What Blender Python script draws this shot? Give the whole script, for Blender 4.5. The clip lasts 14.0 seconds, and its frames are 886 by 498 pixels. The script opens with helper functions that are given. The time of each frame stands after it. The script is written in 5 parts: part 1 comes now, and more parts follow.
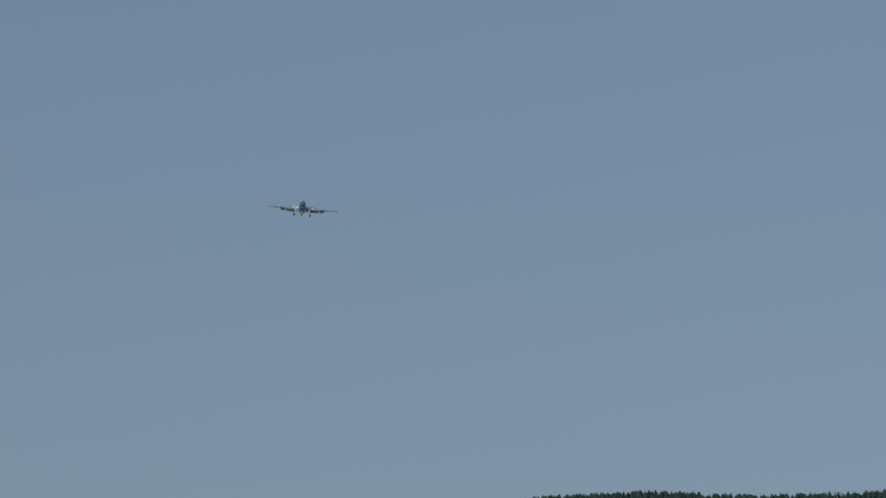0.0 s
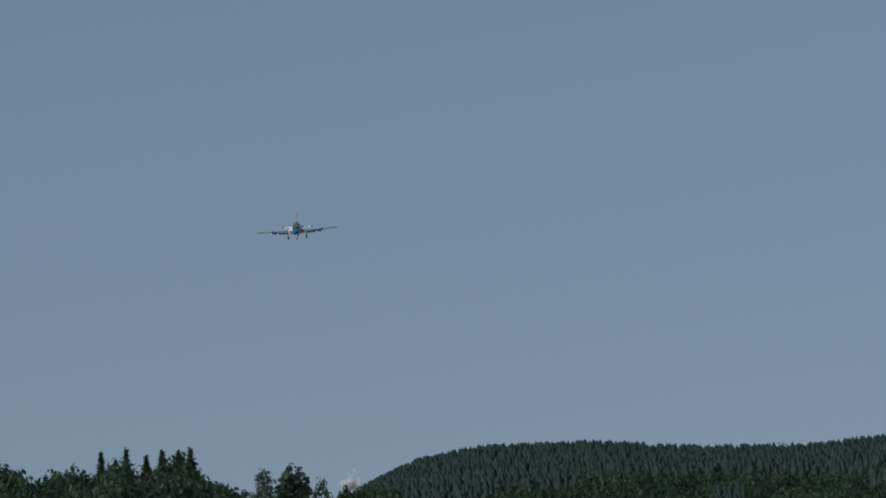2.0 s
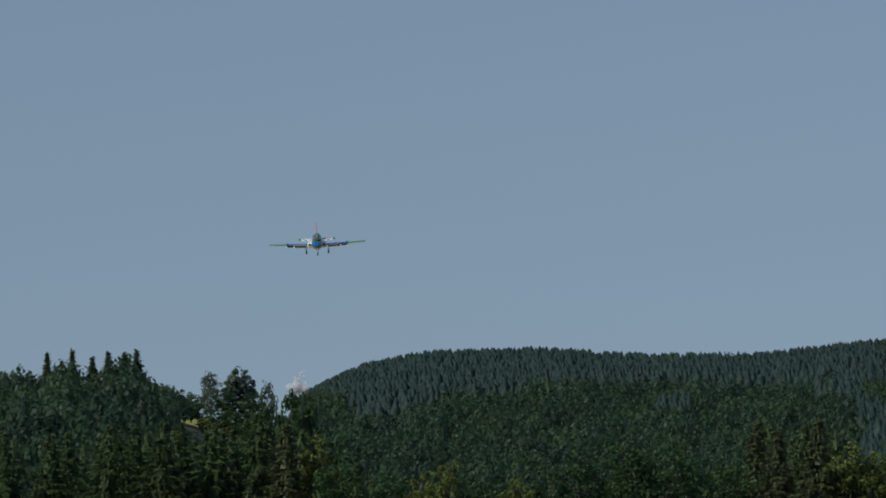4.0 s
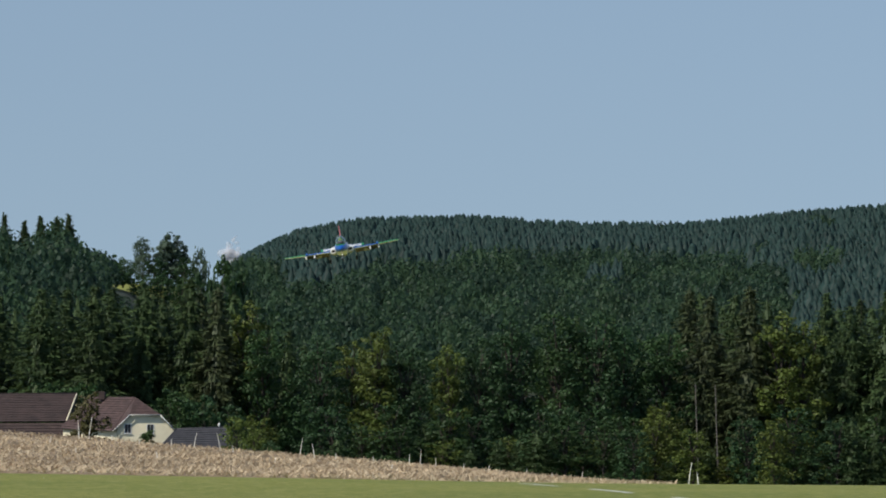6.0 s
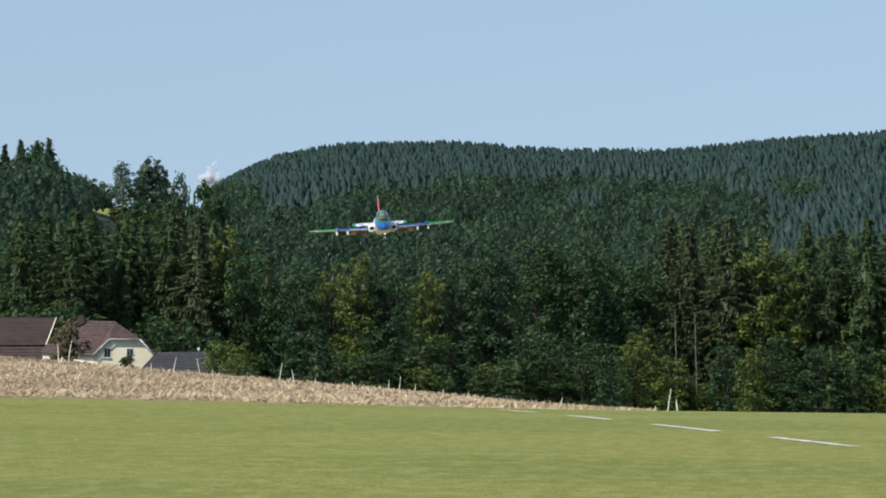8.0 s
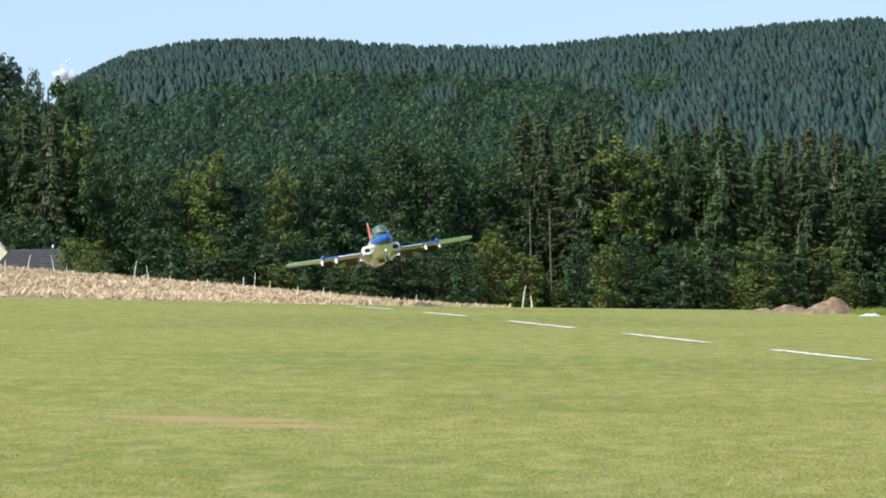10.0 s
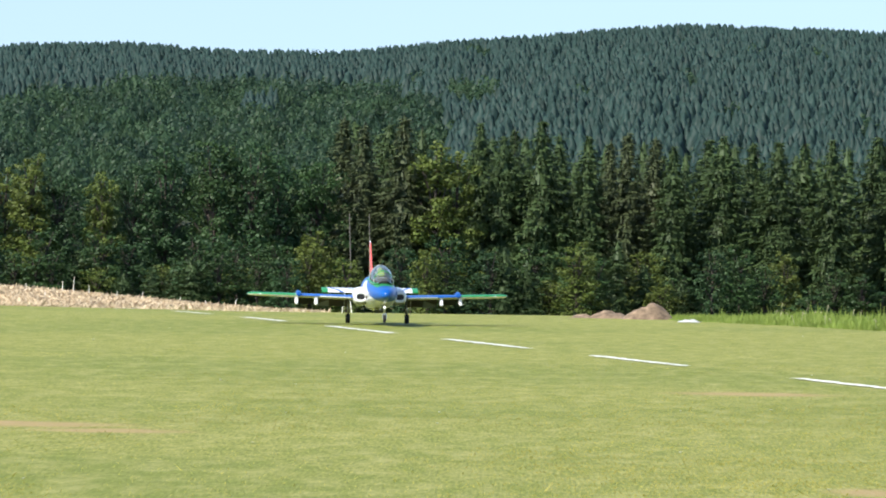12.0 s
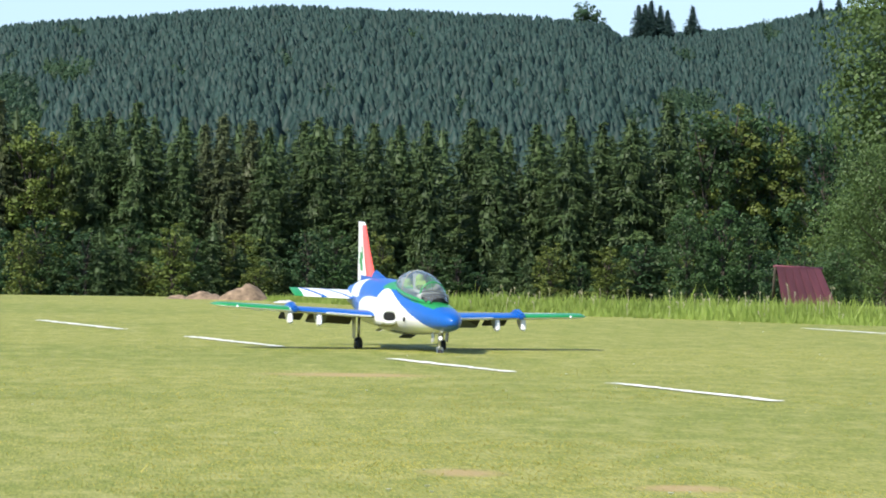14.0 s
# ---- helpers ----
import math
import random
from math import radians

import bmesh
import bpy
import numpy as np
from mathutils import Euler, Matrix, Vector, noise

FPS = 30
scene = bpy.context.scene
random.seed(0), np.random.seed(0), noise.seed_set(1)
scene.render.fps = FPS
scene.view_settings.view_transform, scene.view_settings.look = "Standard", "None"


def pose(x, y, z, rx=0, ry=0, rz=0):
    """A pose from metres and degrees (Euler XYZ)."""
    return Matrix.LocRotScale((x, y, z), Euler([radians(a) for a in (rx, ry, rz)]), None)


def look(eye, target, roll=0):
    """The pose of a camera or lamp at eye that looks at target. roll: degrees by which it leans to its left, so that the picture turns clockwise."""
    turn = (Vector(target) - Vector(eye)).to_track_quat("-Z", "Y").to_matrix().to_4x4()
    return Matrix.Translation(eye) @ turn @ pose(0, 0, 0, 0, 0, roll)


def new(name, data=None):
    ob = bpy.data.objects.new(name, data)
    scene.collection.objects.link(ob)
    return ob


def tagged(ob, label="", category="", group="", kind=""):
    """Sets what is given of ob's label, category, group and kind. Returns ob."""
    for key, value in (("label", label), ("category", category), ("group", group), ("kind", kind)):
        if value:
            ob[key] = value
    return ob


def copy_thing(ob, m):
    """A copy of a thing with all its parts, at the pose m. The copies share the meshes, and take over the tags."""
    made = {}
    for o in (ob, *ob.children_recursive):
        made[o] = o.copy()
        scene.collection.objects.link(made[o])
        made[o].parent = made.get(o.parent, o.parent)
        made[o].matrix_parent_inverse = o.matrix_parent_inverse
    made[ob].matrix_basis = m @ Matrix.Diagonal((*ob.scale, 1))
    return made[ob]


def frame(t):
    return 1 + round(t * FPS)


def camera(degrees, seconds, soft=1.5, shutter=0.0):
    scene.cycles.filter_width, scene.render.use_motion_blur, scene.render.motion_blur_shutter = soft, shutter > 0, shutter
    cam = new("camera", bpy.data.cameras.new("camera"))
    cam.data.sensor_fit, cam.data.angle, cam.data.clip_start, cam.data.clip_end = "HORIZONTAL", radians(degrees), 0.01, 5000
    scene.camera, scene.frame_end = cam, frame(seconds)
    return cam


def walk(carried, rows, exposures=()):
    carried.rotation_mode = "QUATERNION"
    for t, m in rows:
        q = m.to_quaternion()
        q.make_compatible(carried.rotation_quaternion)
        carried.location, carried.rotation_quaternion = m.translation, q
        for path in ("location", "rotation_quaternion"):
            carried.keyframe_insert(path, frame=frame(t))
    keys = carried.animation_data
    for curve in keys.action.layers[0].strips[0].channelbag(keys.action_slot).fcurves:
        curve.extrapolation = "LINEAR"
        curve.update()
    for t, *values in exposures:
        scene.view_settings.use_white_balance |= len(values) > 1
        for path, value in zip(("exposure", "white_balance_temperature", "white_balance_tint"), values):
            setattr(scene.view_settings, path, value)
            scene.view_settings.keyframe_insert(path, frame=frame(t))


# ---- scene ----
EYE = 0.855
CAM_ROWS = [
    (0, -6.457, 4.950, -1.100),
    (0.5, -6.321, 4.715, -1.077),
    (1, -6.172, 4.641, -1.009),
    (1.5, -5.924, 4.629, -0.909),
    (2, -5.868, 4.360, -0.673),
    (2.5, -5.659, 3.853, -0.453),
    (5, -5.042, 2.942, 0.289),
    (5.5, -4.723, 2.454, 0.348),
    (6, -4.540, 1.825, 0.390),
    (6.5, -4.425, 1.539, 0.446),
    (7, -4.841, 1.354, 0.556),
    (7.5, -4.870, 1.247, 0.625),
    (8, -4.312, 1.000, 0.668),
    (10.5, -2.397, -0.209, 0.694),
    (11, -1.946, -0.018, 0.812),
    (11.5, -1.168, 0.018, 0.777),
    (12, -0.672, -0.049, 0.806),
    (12.5, -0.000, 0.000, 0.800),
    (13, 0.847, -0.018, 0.750),
    (13.5, 1.671, -0.070, 0.802),
    (14, 3.836, -0.200, 0.792),
]


def aim(az, el, d=100.0):
    """The point d metres from the eye at that azimuth (right of north) and elevation, in degrees."""
    a, e = radians(az), radians(el)
    return Vector((d * math.sin(a) * math.cos(e), d * math.cos(a) * math.cos(e), EYE + d * math.sin(e)))


cam = camera(9.85, 14.0, soft=1.9)
walk(cam, [(t, look((0, 0, EYE), aim(az, el), roll)) for t, az, el, roll in CAM_ROWS],
     exposures=[(0, -0.9), (1, -0.93), (2.5, -1.0), (5, -0.6), (6, -0.35), (7, -0.05), (8, 0.08), (10.5, 0.62), (12, 0.72), (14, 0.74)])

# ---- light ----
SUN_EL, SUN_AZ = 46.0, 231.0          # degrees; azimuth clockwise from +y: behind the camera, to its left
world = bpy.data.worlds.new("world")
scene.world = world
world.use_nodes = True
wt = world.node_tree
sky = wt.nodes.new("ShaderNodeTexSky")
sky.sky_type, sky.sun_disc = "NISHITA", False
sky.sun_elevation, sky.sun_rotation = radians(SUN_EL), radians(SUN_AZ)
sky.altitude, sky.air_density, sky.dust_density, sky.ozone_density = 500, 1.0, 0.3, 2.0
# thick summer haze flattens the gradient above the horizon
way = wt.nodes.new("ShaderNodeTexCoord")
lift = wt.nodes.new("ShaderNodeVectorMath")
lift.operation, lift.inputs[1].default_value, lift.inputs[2].default_value = "MULTIPLY_ADD", (1, 1, 0.4), (0, 0, 0.09)
level = wt.nodes.new("ShaderNodeVectorMath")
level.operation = "NORMALIZE"
wt.links.new(way.outputs["Generated"], lift.inputs[0])
wt.links.new(lift.outputs[0], level.inputs[0])
wt.links.new(level.outputs[0], sky.inputs[0])
blue = wt.nodes.new("ShaderNodeMix")
blue.data_type, blue.blend_type = "RGBA", "MULTIPLY"
blue.inputs[0].default_value, blue.inputs[7].default_value = 1.0, (1.30, 1.27, 1.33, 1)
wt.links.new(sky.outputs[0], blue.inputs[6])
wt.links.new(blue.outputs[2], wt.nodes["Background"].inputs[0])
wt.nodes["Background"].inputs[1].default_value = 0.08
sun = new("sun", bpy.data.lights.new("sun", "SUN"))
sun.data.energy, sun.data.angle, sun.data.color = 5.0, radians(0.53), (1.0, 0.95, 0.86)
sun_at = Vector((math.sin(radians(SUN_AZ)) * math.cos(radians(SUN_EL)), math.cos(radians(SUN_AZ)) * math.cos(radians(SUN_EL)), math.sin(radians(SUN_EL))))
sun.matrix_world = look(sun_at * 50, (0, 0, 0))


# ---- materials ----
def mat(name, rough=0.6, metal=0.0, coat=0.0):
    m = bpy.data.materials.new(name)
    m.use_nodes = True
    b = m.node_tree.nodes["Principled BSDF"]
    b.inputs["Roughness"].default_value, b.inputs["Metallic"].default_value = rough, metal
    b.inputs["Coat Weight"].default_value, b.inputs["Coat Roughness"].default_value = coat, 0.06
    return m, m.node_tree, b


def noise_node(nt, scale, detail=4.0, rough=0.55, stretch=(1, 1, 1)):
    co = nt.nodes.new("ShaderNodeTexCoord")
    mp = nt.nodes.new("ShaderNodeMapping")
    mp.inputs["Scale"].default_value = stretch
    nz = nt.nodes.new("ShaderNodeTexNoise")
    nz.inputs["Scale"].default_value, nz.inputs["Detail"].default_value, nz.inputs["Roughness"].default_value = scale, detail, rough
    nt.links.new(co.outputs["Object"], mp.inputs[0])
    nt.links.new(mp.outputs[0], nz.inputs["Vector"])
    return nz.outputs["Fac"]


def ramp(nt, fac, stops):
    r = nt.nodes.new("ShaderNodeValToRGB")
    els = r.color_ramp.elements
    while len(els) < len(stops):
        els.new(0.5)
    for e, (p, c) in zip(els, stops):
        e.position, e.color = p, (*c, 1)
    nt.links.new(fac, r.inputs[0])
    return r.outputs[0]


def mix(nt, a, b, fac, kind="MIX"):
    m = nt.nodes.new("ShaderNodeMix")
    m.data_type, m.blend_type = "RGBA", kind
    for i, v in ((6, a), (7, b), (0, fac)):
        if isinstance(v, (int, float)):
            m.inputs[i].default_value = v
        elif isinstance(v, tuple):
            m.inputs[i].default_value = (*v, 1)
        else:
            nt.links.new(v, m.inputs[i])
    return m.outputs[2]


def bump(nt, b, fac, strength, dist):
    n = nt.nodes.new("ShaderNodeBump")
    n.inputs["Strength"].default_value, n.inputs["Distance"].default_value = strength, dist
    nt.links.new(fac, n.inputs["Height"])
    nt.links.new(n.outputs[0], b.inputs["Normal"])


def plain(name, color, rough=0.5, metal=0.0, coat=0.0, wear=0.08, scale=9.0):
    """A surface of one colour with faint mottling and fine unevenness."""
    m, nt, b = mat(name, rough, metal, coat)
    dark = tuple(c * (1 - 2 * wear) for c in color)
    light = tuple(min(1, c * (1 + wear)) for c in color)
    nt.links.new(ramp(nt, noise_node(nt, scale), [(0.3, dark), (0.7, light)]), b.inputs["Base Color"])
    return m


def leafy(name, stops, wide=0.08, per_object=0.5, rough=0.55, trans=0.3, grain=0.1):
    """Foliage: hue by the clump, by the tree and by wide patches."""
    m, nt, b = mat(name, rough)
    geo = nt.nodes.new("ShaderNodeNewGeometry")
    inf = nt.nodes.new("ShaderNodeObjectInfo")
    gr = nt.nodes.new("ShaderNodeMapRange")
    gr.inputs[3].default_value, gr.inputs[4].default_value = 0.5 - grain, 0.5 + grain
    nt.links.new(geo.outputs["Random Per Island"], gr.inputs[0])
    own = nt.nodes.new("ShaderNodeMath")
    own.operation, own.inputs[1].default_value = "MULTIPLY_ADD", 0.4 * per_object
    nt.links.new(inf.outputs["Random"], own.inputs[0])
    nt.links.new(gr.outputs[0], own.inputs[2])
    c = ramp(nt, own.outputs[0], stops)
    h = nt.nodes.new("ShaderNodeHueSaturation")
    for out, lo, hi, sock in ((noise_node(nt, wide, 2.0), 0.72, 1.3, "Value"), (inf.outputs["Random"], 0.5 - 0.03 * per_object, 0.5 + 0.015 * per_object, "Hue")):
        mr = nt.nodes.new("ShaderNodeMapRange")
        mr.inputs[1].default_value, mr.inputs[2].default_value = (0.3, 0.7) if sock == "Value" else (0, 1)
        mr.inputs[3].default_value, mr.inputs[4].default_value = lo, hi
        nt.links.new(out, mr.inputs[0])
        nt.links.new(mr.outputs[0], h.inputs[sock])
    nt.links.new(c, h.inputs["Color"])
    nt.links.new(h.outputs[0], b.inputs["Base Color"])
    b.inputs["Specular IOR Level"].default_value = 0.25
    tr = nt.nodes.new("ShaderNodeBsdfTranslucent")
    nt.links.new(h.outputs[0], tr.inputs[0])
    mx = nt.nodes.new("ShaderNodeMixShader")
    mx.inputs[0].default_value = trans
    out = nt.nodes["Material Output"]
    nt.links.new(b.outputs[0], mx.inputs[1])
    nt.links.new(tr.outputs[0], mx.inputs[2])
    nt.links.new(mx.outputs[0], out.inputs[0])
    return m


# worn spots where the dry soil shows: azimuth, distance, half width and half depth
WORN = ((-5.2, 23.8, 0.62, 0.55), (-4.3, 23.1, 0.5, 0.4), (4.1, 18.2, 0.22, 0.4), (6.6, 17.3, 0.25, 0.35), (2.8, 30.3, 0.7, 0.6), (-5.9, 24.1, 0.4, 0.3))


def mown_grass():
    m, nt, b = mat("mown_grass", 0.75)
    fine = noise_node(nt, 75.0, 5.0, 0.7, (1, 0.07, 1))
    streak = noise_node(nt, 5.0, 8.0, 0.8, (1, 0.3, 1))
    wide = noise_node(nt, 0.16, 4.0, 0.55)
    c = ramp(nt, fine, [(0.36, (0.112, 0.14, 0.018)), (0.5, (0.2, 0.212, 0.038)), (0.64, (0.33, 0.32, 0.085))])
    c = mix(nt, c, (0.125, 0.16, 0.02), ramp(nt, wide, [(0.40, (0.55, 0.55, 0.55)), (0.55, (0, 0, 0))]))
    c = mix(nt, c, (0.37, 0.35, 0.13), ramp(nt, streak, [(0.48, (0, 0, 0)), (0.66, (0.66, 0.66, 0.66))]))
    c = mix(nt, c, (0.11, 0.155, 0.02), ramp(nt, streak, [(0.34, (0.6, 0.6, 0.6)), (0.47, (0, 0, 0))]))
    ragged = noise_node(nt, 5.0, 6.0, 0.75, (1, 0.5, 1))
    for az, d, hw, hd in WORN:
        co = nt.nodes.new("ShaderNodeTexCoord")
        mp = nt.nodes.new("ShaderNodeMapping")
        mp.vector_type = "TEXTURE"
        mp.inputs[1].default_value = (d * math.sin(radians(az)), d * math.cos(radians(az)), 0)
        mp.inputs[3].default_value = (hw, hd, 1)
        gd = nt.nodes.new("ShaderNodeTexGradient")
        gd.gradient_type = "SPHERICAL"
        nt.links.new(co.outputs["Object"], mp.inputs[0])
        nt.links.new(mp.outputs[0], gd.inputs[0])
        add = nt.nodes.new("ShaderNodeMath")
        add.operation = "MULTIPLY"
        nt.links.new(gd.outputs["Fac"], add.inputs[0])
        nt.links.new(ragged, add.inputs[1])
        c = mix(nt, c, (0.36, 0.25, 0.12), ramp(nt, add.outputs[0], [(0.06, (0, 0, 0)), (0.34, (0.8, 0.8, 0.8))]))
    nt.links.new(c, b.inputs["Base Color"])
    b.inputs["Specular IOR Level"].default_value = 0.2
    bump(nt, b, fine, 0.6, 0.02)
    return m


def straw_soil():
    m, nt, b = mat("straw_soil", 0.9)
    fine = noise_node(nt, 9.0, 6.0, 0.7)
    c = ramp(nt, fine, [(0.3, (0.14, 0.09, 0.05)), (0.5, (0.31, 0.22, 0.135)), (0.7, (0.50, 0.39, 0.25))])
    nt.links.new(c, b.inputs["Base Color"])
    bump(nt, b, fine, 1.0, 0.08)
    return m


def forest_floor():
    m, nt, b = mat("forest_floor", 0.95)
    nt.links.new(ramp(nt, noise_node(nt, 0.2), [(0.3, (0.012, 0.02, 0.01)), (0.7, (0.03, 0.042, 0.018))]), b.inputs["Base Color"])
    return m


GRASS, STRAW, FLOOR = mown_grass(), straw_soil(), forest_floor()
NEEDLE = leafy("spruce_needles", [(0.0, (0.033, 0.065, 0.025)), (0.6, (0.066, 0.109, 0.039)), (0.92, (0.116, 0.152, 0.054)), (1.0, (0.185, 0.152, 0.078))])
NEEDLE_BROWN = leafy("olive_brown_spruce_needles", [(0.0, (0.038, 0.064, 0.027)), (0.6, (0.077, 0.101, 0.042)), (1.0, (0.133, 0.137, 0.072))])
LEAF = leafy("green_leaves", [(0.0, (0.019, 0.046, 0.016)), (0.6, (0.039, 0.083, 0.025)), (1.0, (0.076, 0.129, 0.041))])
LEAF_DARK = leafy("dark_green_leaves", [(0.0, (0.018, 0.046, 0.022)), (0.6, (0.036, 0.081, 0.029)), (1.0, (0.065, 0.119, 0.045))])
LEAF_YELLOW = leafy("yellow_green_leaves", [(0.0, (0.056, 0.094, 0.021)), (0.6, (0.106, 0.144, 0.029)), (1.0, (0.156, 0.187, 0.040))])
LEAF_SILVER = leafy("silvery_green_leaves", [(0.0, (0.030, 0.058, 0.017)), (0.6, (0.062, 0.106, 0.031)), (1.0, (0.125, 0.184, 0.073))], 0.5)
LEAF_GREY = leafy("grey_green_leaves", [(0.0, (0.049, 0.077, 0.053)), (0.6, (0.084, 0.126, 0.083)), (1.0, (0.140, 0.182, 0.120))])
# hill foliage: the blue haze of distance is mixed into these base colours
HAZY_NEEDLE = leafy("hazy_far_spruce_needles", [(0.0, (0.027, 0.058, 0.052)), (0.7, (0.041, 0.083, 0.072)), (1.0, (0.062, 0.107, 0.081))], trans=0.48, wide=0.11)
HAZY_LEAF = leafy("hazy_far_leaves", [(0.0, (0.032, 0.073, 0.040)), (0.7, (0.057, 0.111, 0.052)), (1.0, (0.087, 0.143, 0.062))], trans=0.48, wide=0.11, grain=0.045)
HAZY_LEAF_DARK = leafy("hazy_far_dark_leaves", [(0.0, (0.026, 0.056, 0.036)), (0.7, (0.042, 0.081, 0.048)), (1.0, (0.064, 0.108, 0.055))], trans=0.48, wide=0.11, grain=0.045)
BARK = plain("grey_brown_bark", (0.06, 0.047, 0.036), 0.9, wear=0.25, scale=3.0)
PALE_BARK = plain("pale_dead_bark", (0.22, 0.20, 0.175), 0.9, wear=0.2, scale=3.0)
CHALK = plain("white_marking_chalk", (0.66, 0.67, 0.60), 0.85, wear=0.12, scale=6.0)


# ---- mesh helpers ----
def mesh_of(name, verts, faces, mats, slots=None, smooth=False):
    me = bpy.data.meshes.new(name)
    me.from_pydata([tuple(map(float, v)) for v in verts], [], [tuple(map(int, f)) for f in faces])
    for m in (mats if isinstance(mats, (list, tuple)) else [mats]):
        me.materials.append(m)
    if slots is not None:
        me.polygons.foreach_set("material_index", np.array(slots, dtype=np.int32))
    if smooth:
        me.polygons.foreach_set("use_smooth", np.ones(len(me.polygons), dtype=bool))
    me.update()
    return me


def tri_mesh(name, tris, material):
    """A mesh of loose triangles, tris of shape (n, 3, 3)."""
    tris = np.asarray(tris, dtype=np.float32)
    n = len(tris)
    me = bpy.data.meshes.new(name)
    me.vertices.add(n * 3)
    me.vertices.foreach_set("co", tris.ravel())
    me.loops.add(n * 3)
    me.loops.foreach_set("vertex_index", np.arange(n * 3, dtype=np.int32))
    me.polygons.add(n)
    me.polygons.foreach_set("loop_start", np.arange(0, n * 3, 3, dtype=np.int32))
    me.polygons.foreach_set("loop_total", np.full(n, 3, dtype=np.int32))
    me.materials.append(material)
    me.update(calc_edges=True)
    return me


def joined(name, pieces, material, smooth):
    """One mesh of many (vertices, triangles) pieces."""
    base = np.cumsum([0] + [len(v) for v, f in pieces])
    V = np.concatenate([v for v, f in pieces]).astype(np.float32)
    F = np.concatenate([f + b for (v, f), b in zip(pieces, base)]).astype(np.int32)
    n = len(F)
    me = bpy.data.meshes.new(name)
    me.vertices.add(len(V))
    me.vertices.foreach_set("co", V.ravel())
    me.loops.add(n * 3)
    me.loops.foreach_set("vertex_index", F.ravel())
    me.polygons.add(n)
    me.polygons.foreach_set("loop_start", np.arange(0, n * 3, 3, dtype=np.int32))
    me.polygons.foreach_set("loop_total", np.full(n, 3, dtype=np.int32))
    me.polygons.foreach_set("use_smooth", np.full(n, smooth))
    me.materials.append(material)
    me.update(calc_edges=True)
    return me


def quad_mesh(name, quads, material):
    """A mesh of loose quads, of shape (n, 4, 3)."""
    quads = np.asarray(quads, dtype=np.float32)
    n = len(quads)
    me = bpy.data.meshes.new(name)
    me.vertices.add(n * 4)
    me.vertices.foreach_set("co", quads.ravel())
    me.loops.add(n * 4)
    me.loops.foreach_set("vertex_index", np.arange(n * 4, dtype=np.int32))
    me.polygons.add(n)
    me.polygons.foreach_set("loop_start", np.arange(0, n * 4, 4, dtype=np.int32))
    me.polygons.foreach_set("loop_total", np.full(n, 4, dtype=np.int32))
    me.materials.append(material)
    me.update(calc_edges=True)
    return me


def part(name, me, parent, label=""):
    """A mesh, or a bmesh with its material already on it, as one object under its thing."""
    ob = new(name, me)
    ob.parent = parent
    return tagged(ob, label)


def unit(v):
    return v / np.maximum(np.linalg.norm(v, axis=-1, keepdims=True), 1e-9)


def limb(p, q, r0, r1, sides=5):
    d = unit(q - p)
    a = unit(np.cross(d, [0.3, 0.5, 0.8]))
    b = np.cross(d, a)
    V = [p + r0 * (a * math.cos(t) + b * math.sin(t)) for t in np.arange(sides) * 2 * math.pi / sides]
    V += [q + r1 * (a * math.cos(t) + b * math.sin(t)) for t in np.arange(sides) * 2 * math.pi / sides]
    return V, [(j, (j + 1) % sides, sides + (j + 1) % sides, sides + j) for j in range(sides)]


def loft(name, rings, mats, pick=None, caps=True, smooth=True):
    """A skin over rings of points (same count each); pick(centre, normal) gives a face's material slot."""
    n = len(rings[0])
    V = [p for r in rings for p in r]
    F = []
    for i in range(len(rings) - 1):
        for j in range(n):
            k = (j + 1) % n
            F.append((i * n + j, i * n + k, (i + 1) * n + k, (i + 1) * n + j))
    if caps:
        F.append(tuple(range(n))[::-1])
        F.append(tuple((len(rings) - 1) * n + j for j in range(n)))
    me = mesh_of(name, V, F, mats, None, smooth)
    bm = bmesh.new()
    bm.from_mesh(me)
    bmesh.ops.recalc_face_normals(bm, faces=bm.faces)
    for f in bm.faces:
        if pick:
            f.material_index = pick(f.calc_center_median(), f.normal)
        if len(f.verts) > 4:
            f.smooth = False
    bm.to_mesh(me)
    bm.free()
    return me


def oval(y, w, zb, zt, n=40, power=2.3, x=0.0):
    """A ring across y: half width w, from zb to zt."""
    out = []
    c, h = (zb + zt) / 2, (zt - zb) / 2
    for j in range(n):
        a = 2 * math.pi * j / n
        ca, sa = math.cos(a), math.sin(a)
        out.append((x + w * math.copysign(abs(ca) ** (2 / power), ca), y, c + h * math.copysign(abs(sa) ** (2 / power), sa)))
    return out


def smooth_rings(stations, per=5, n=40, power=2.3):
    """Rings through stations (y, w, zb, zt), with rounded steps between."""
    st = np.array(stations)
    t = np.arange(len(st))
    out = []
    for u in np.linspace(0, len(st) - 1, (len(st) - 1) * per + 1):
        i = int(min(u, len(st) - 2))
        f = u - i
        p0, p1, p2, p3 = st[max(i - 1, 0)], st[i], st[i + 1], st[min(i + 2, len(st) - 1)]
        v = 0.5 * (2 * p1 + (p2 - p0) * f + (2 * p0 - 5 * p1 + 4 * p2 - p3) * f * f + (3 * p1 - p0 - 3 * p2 + p3) * f ** 3)
        out.append(oval(v[0], max(v[1], 0.002), v[2], max(v[3], v[2] + 0.003), n, power))
    return out


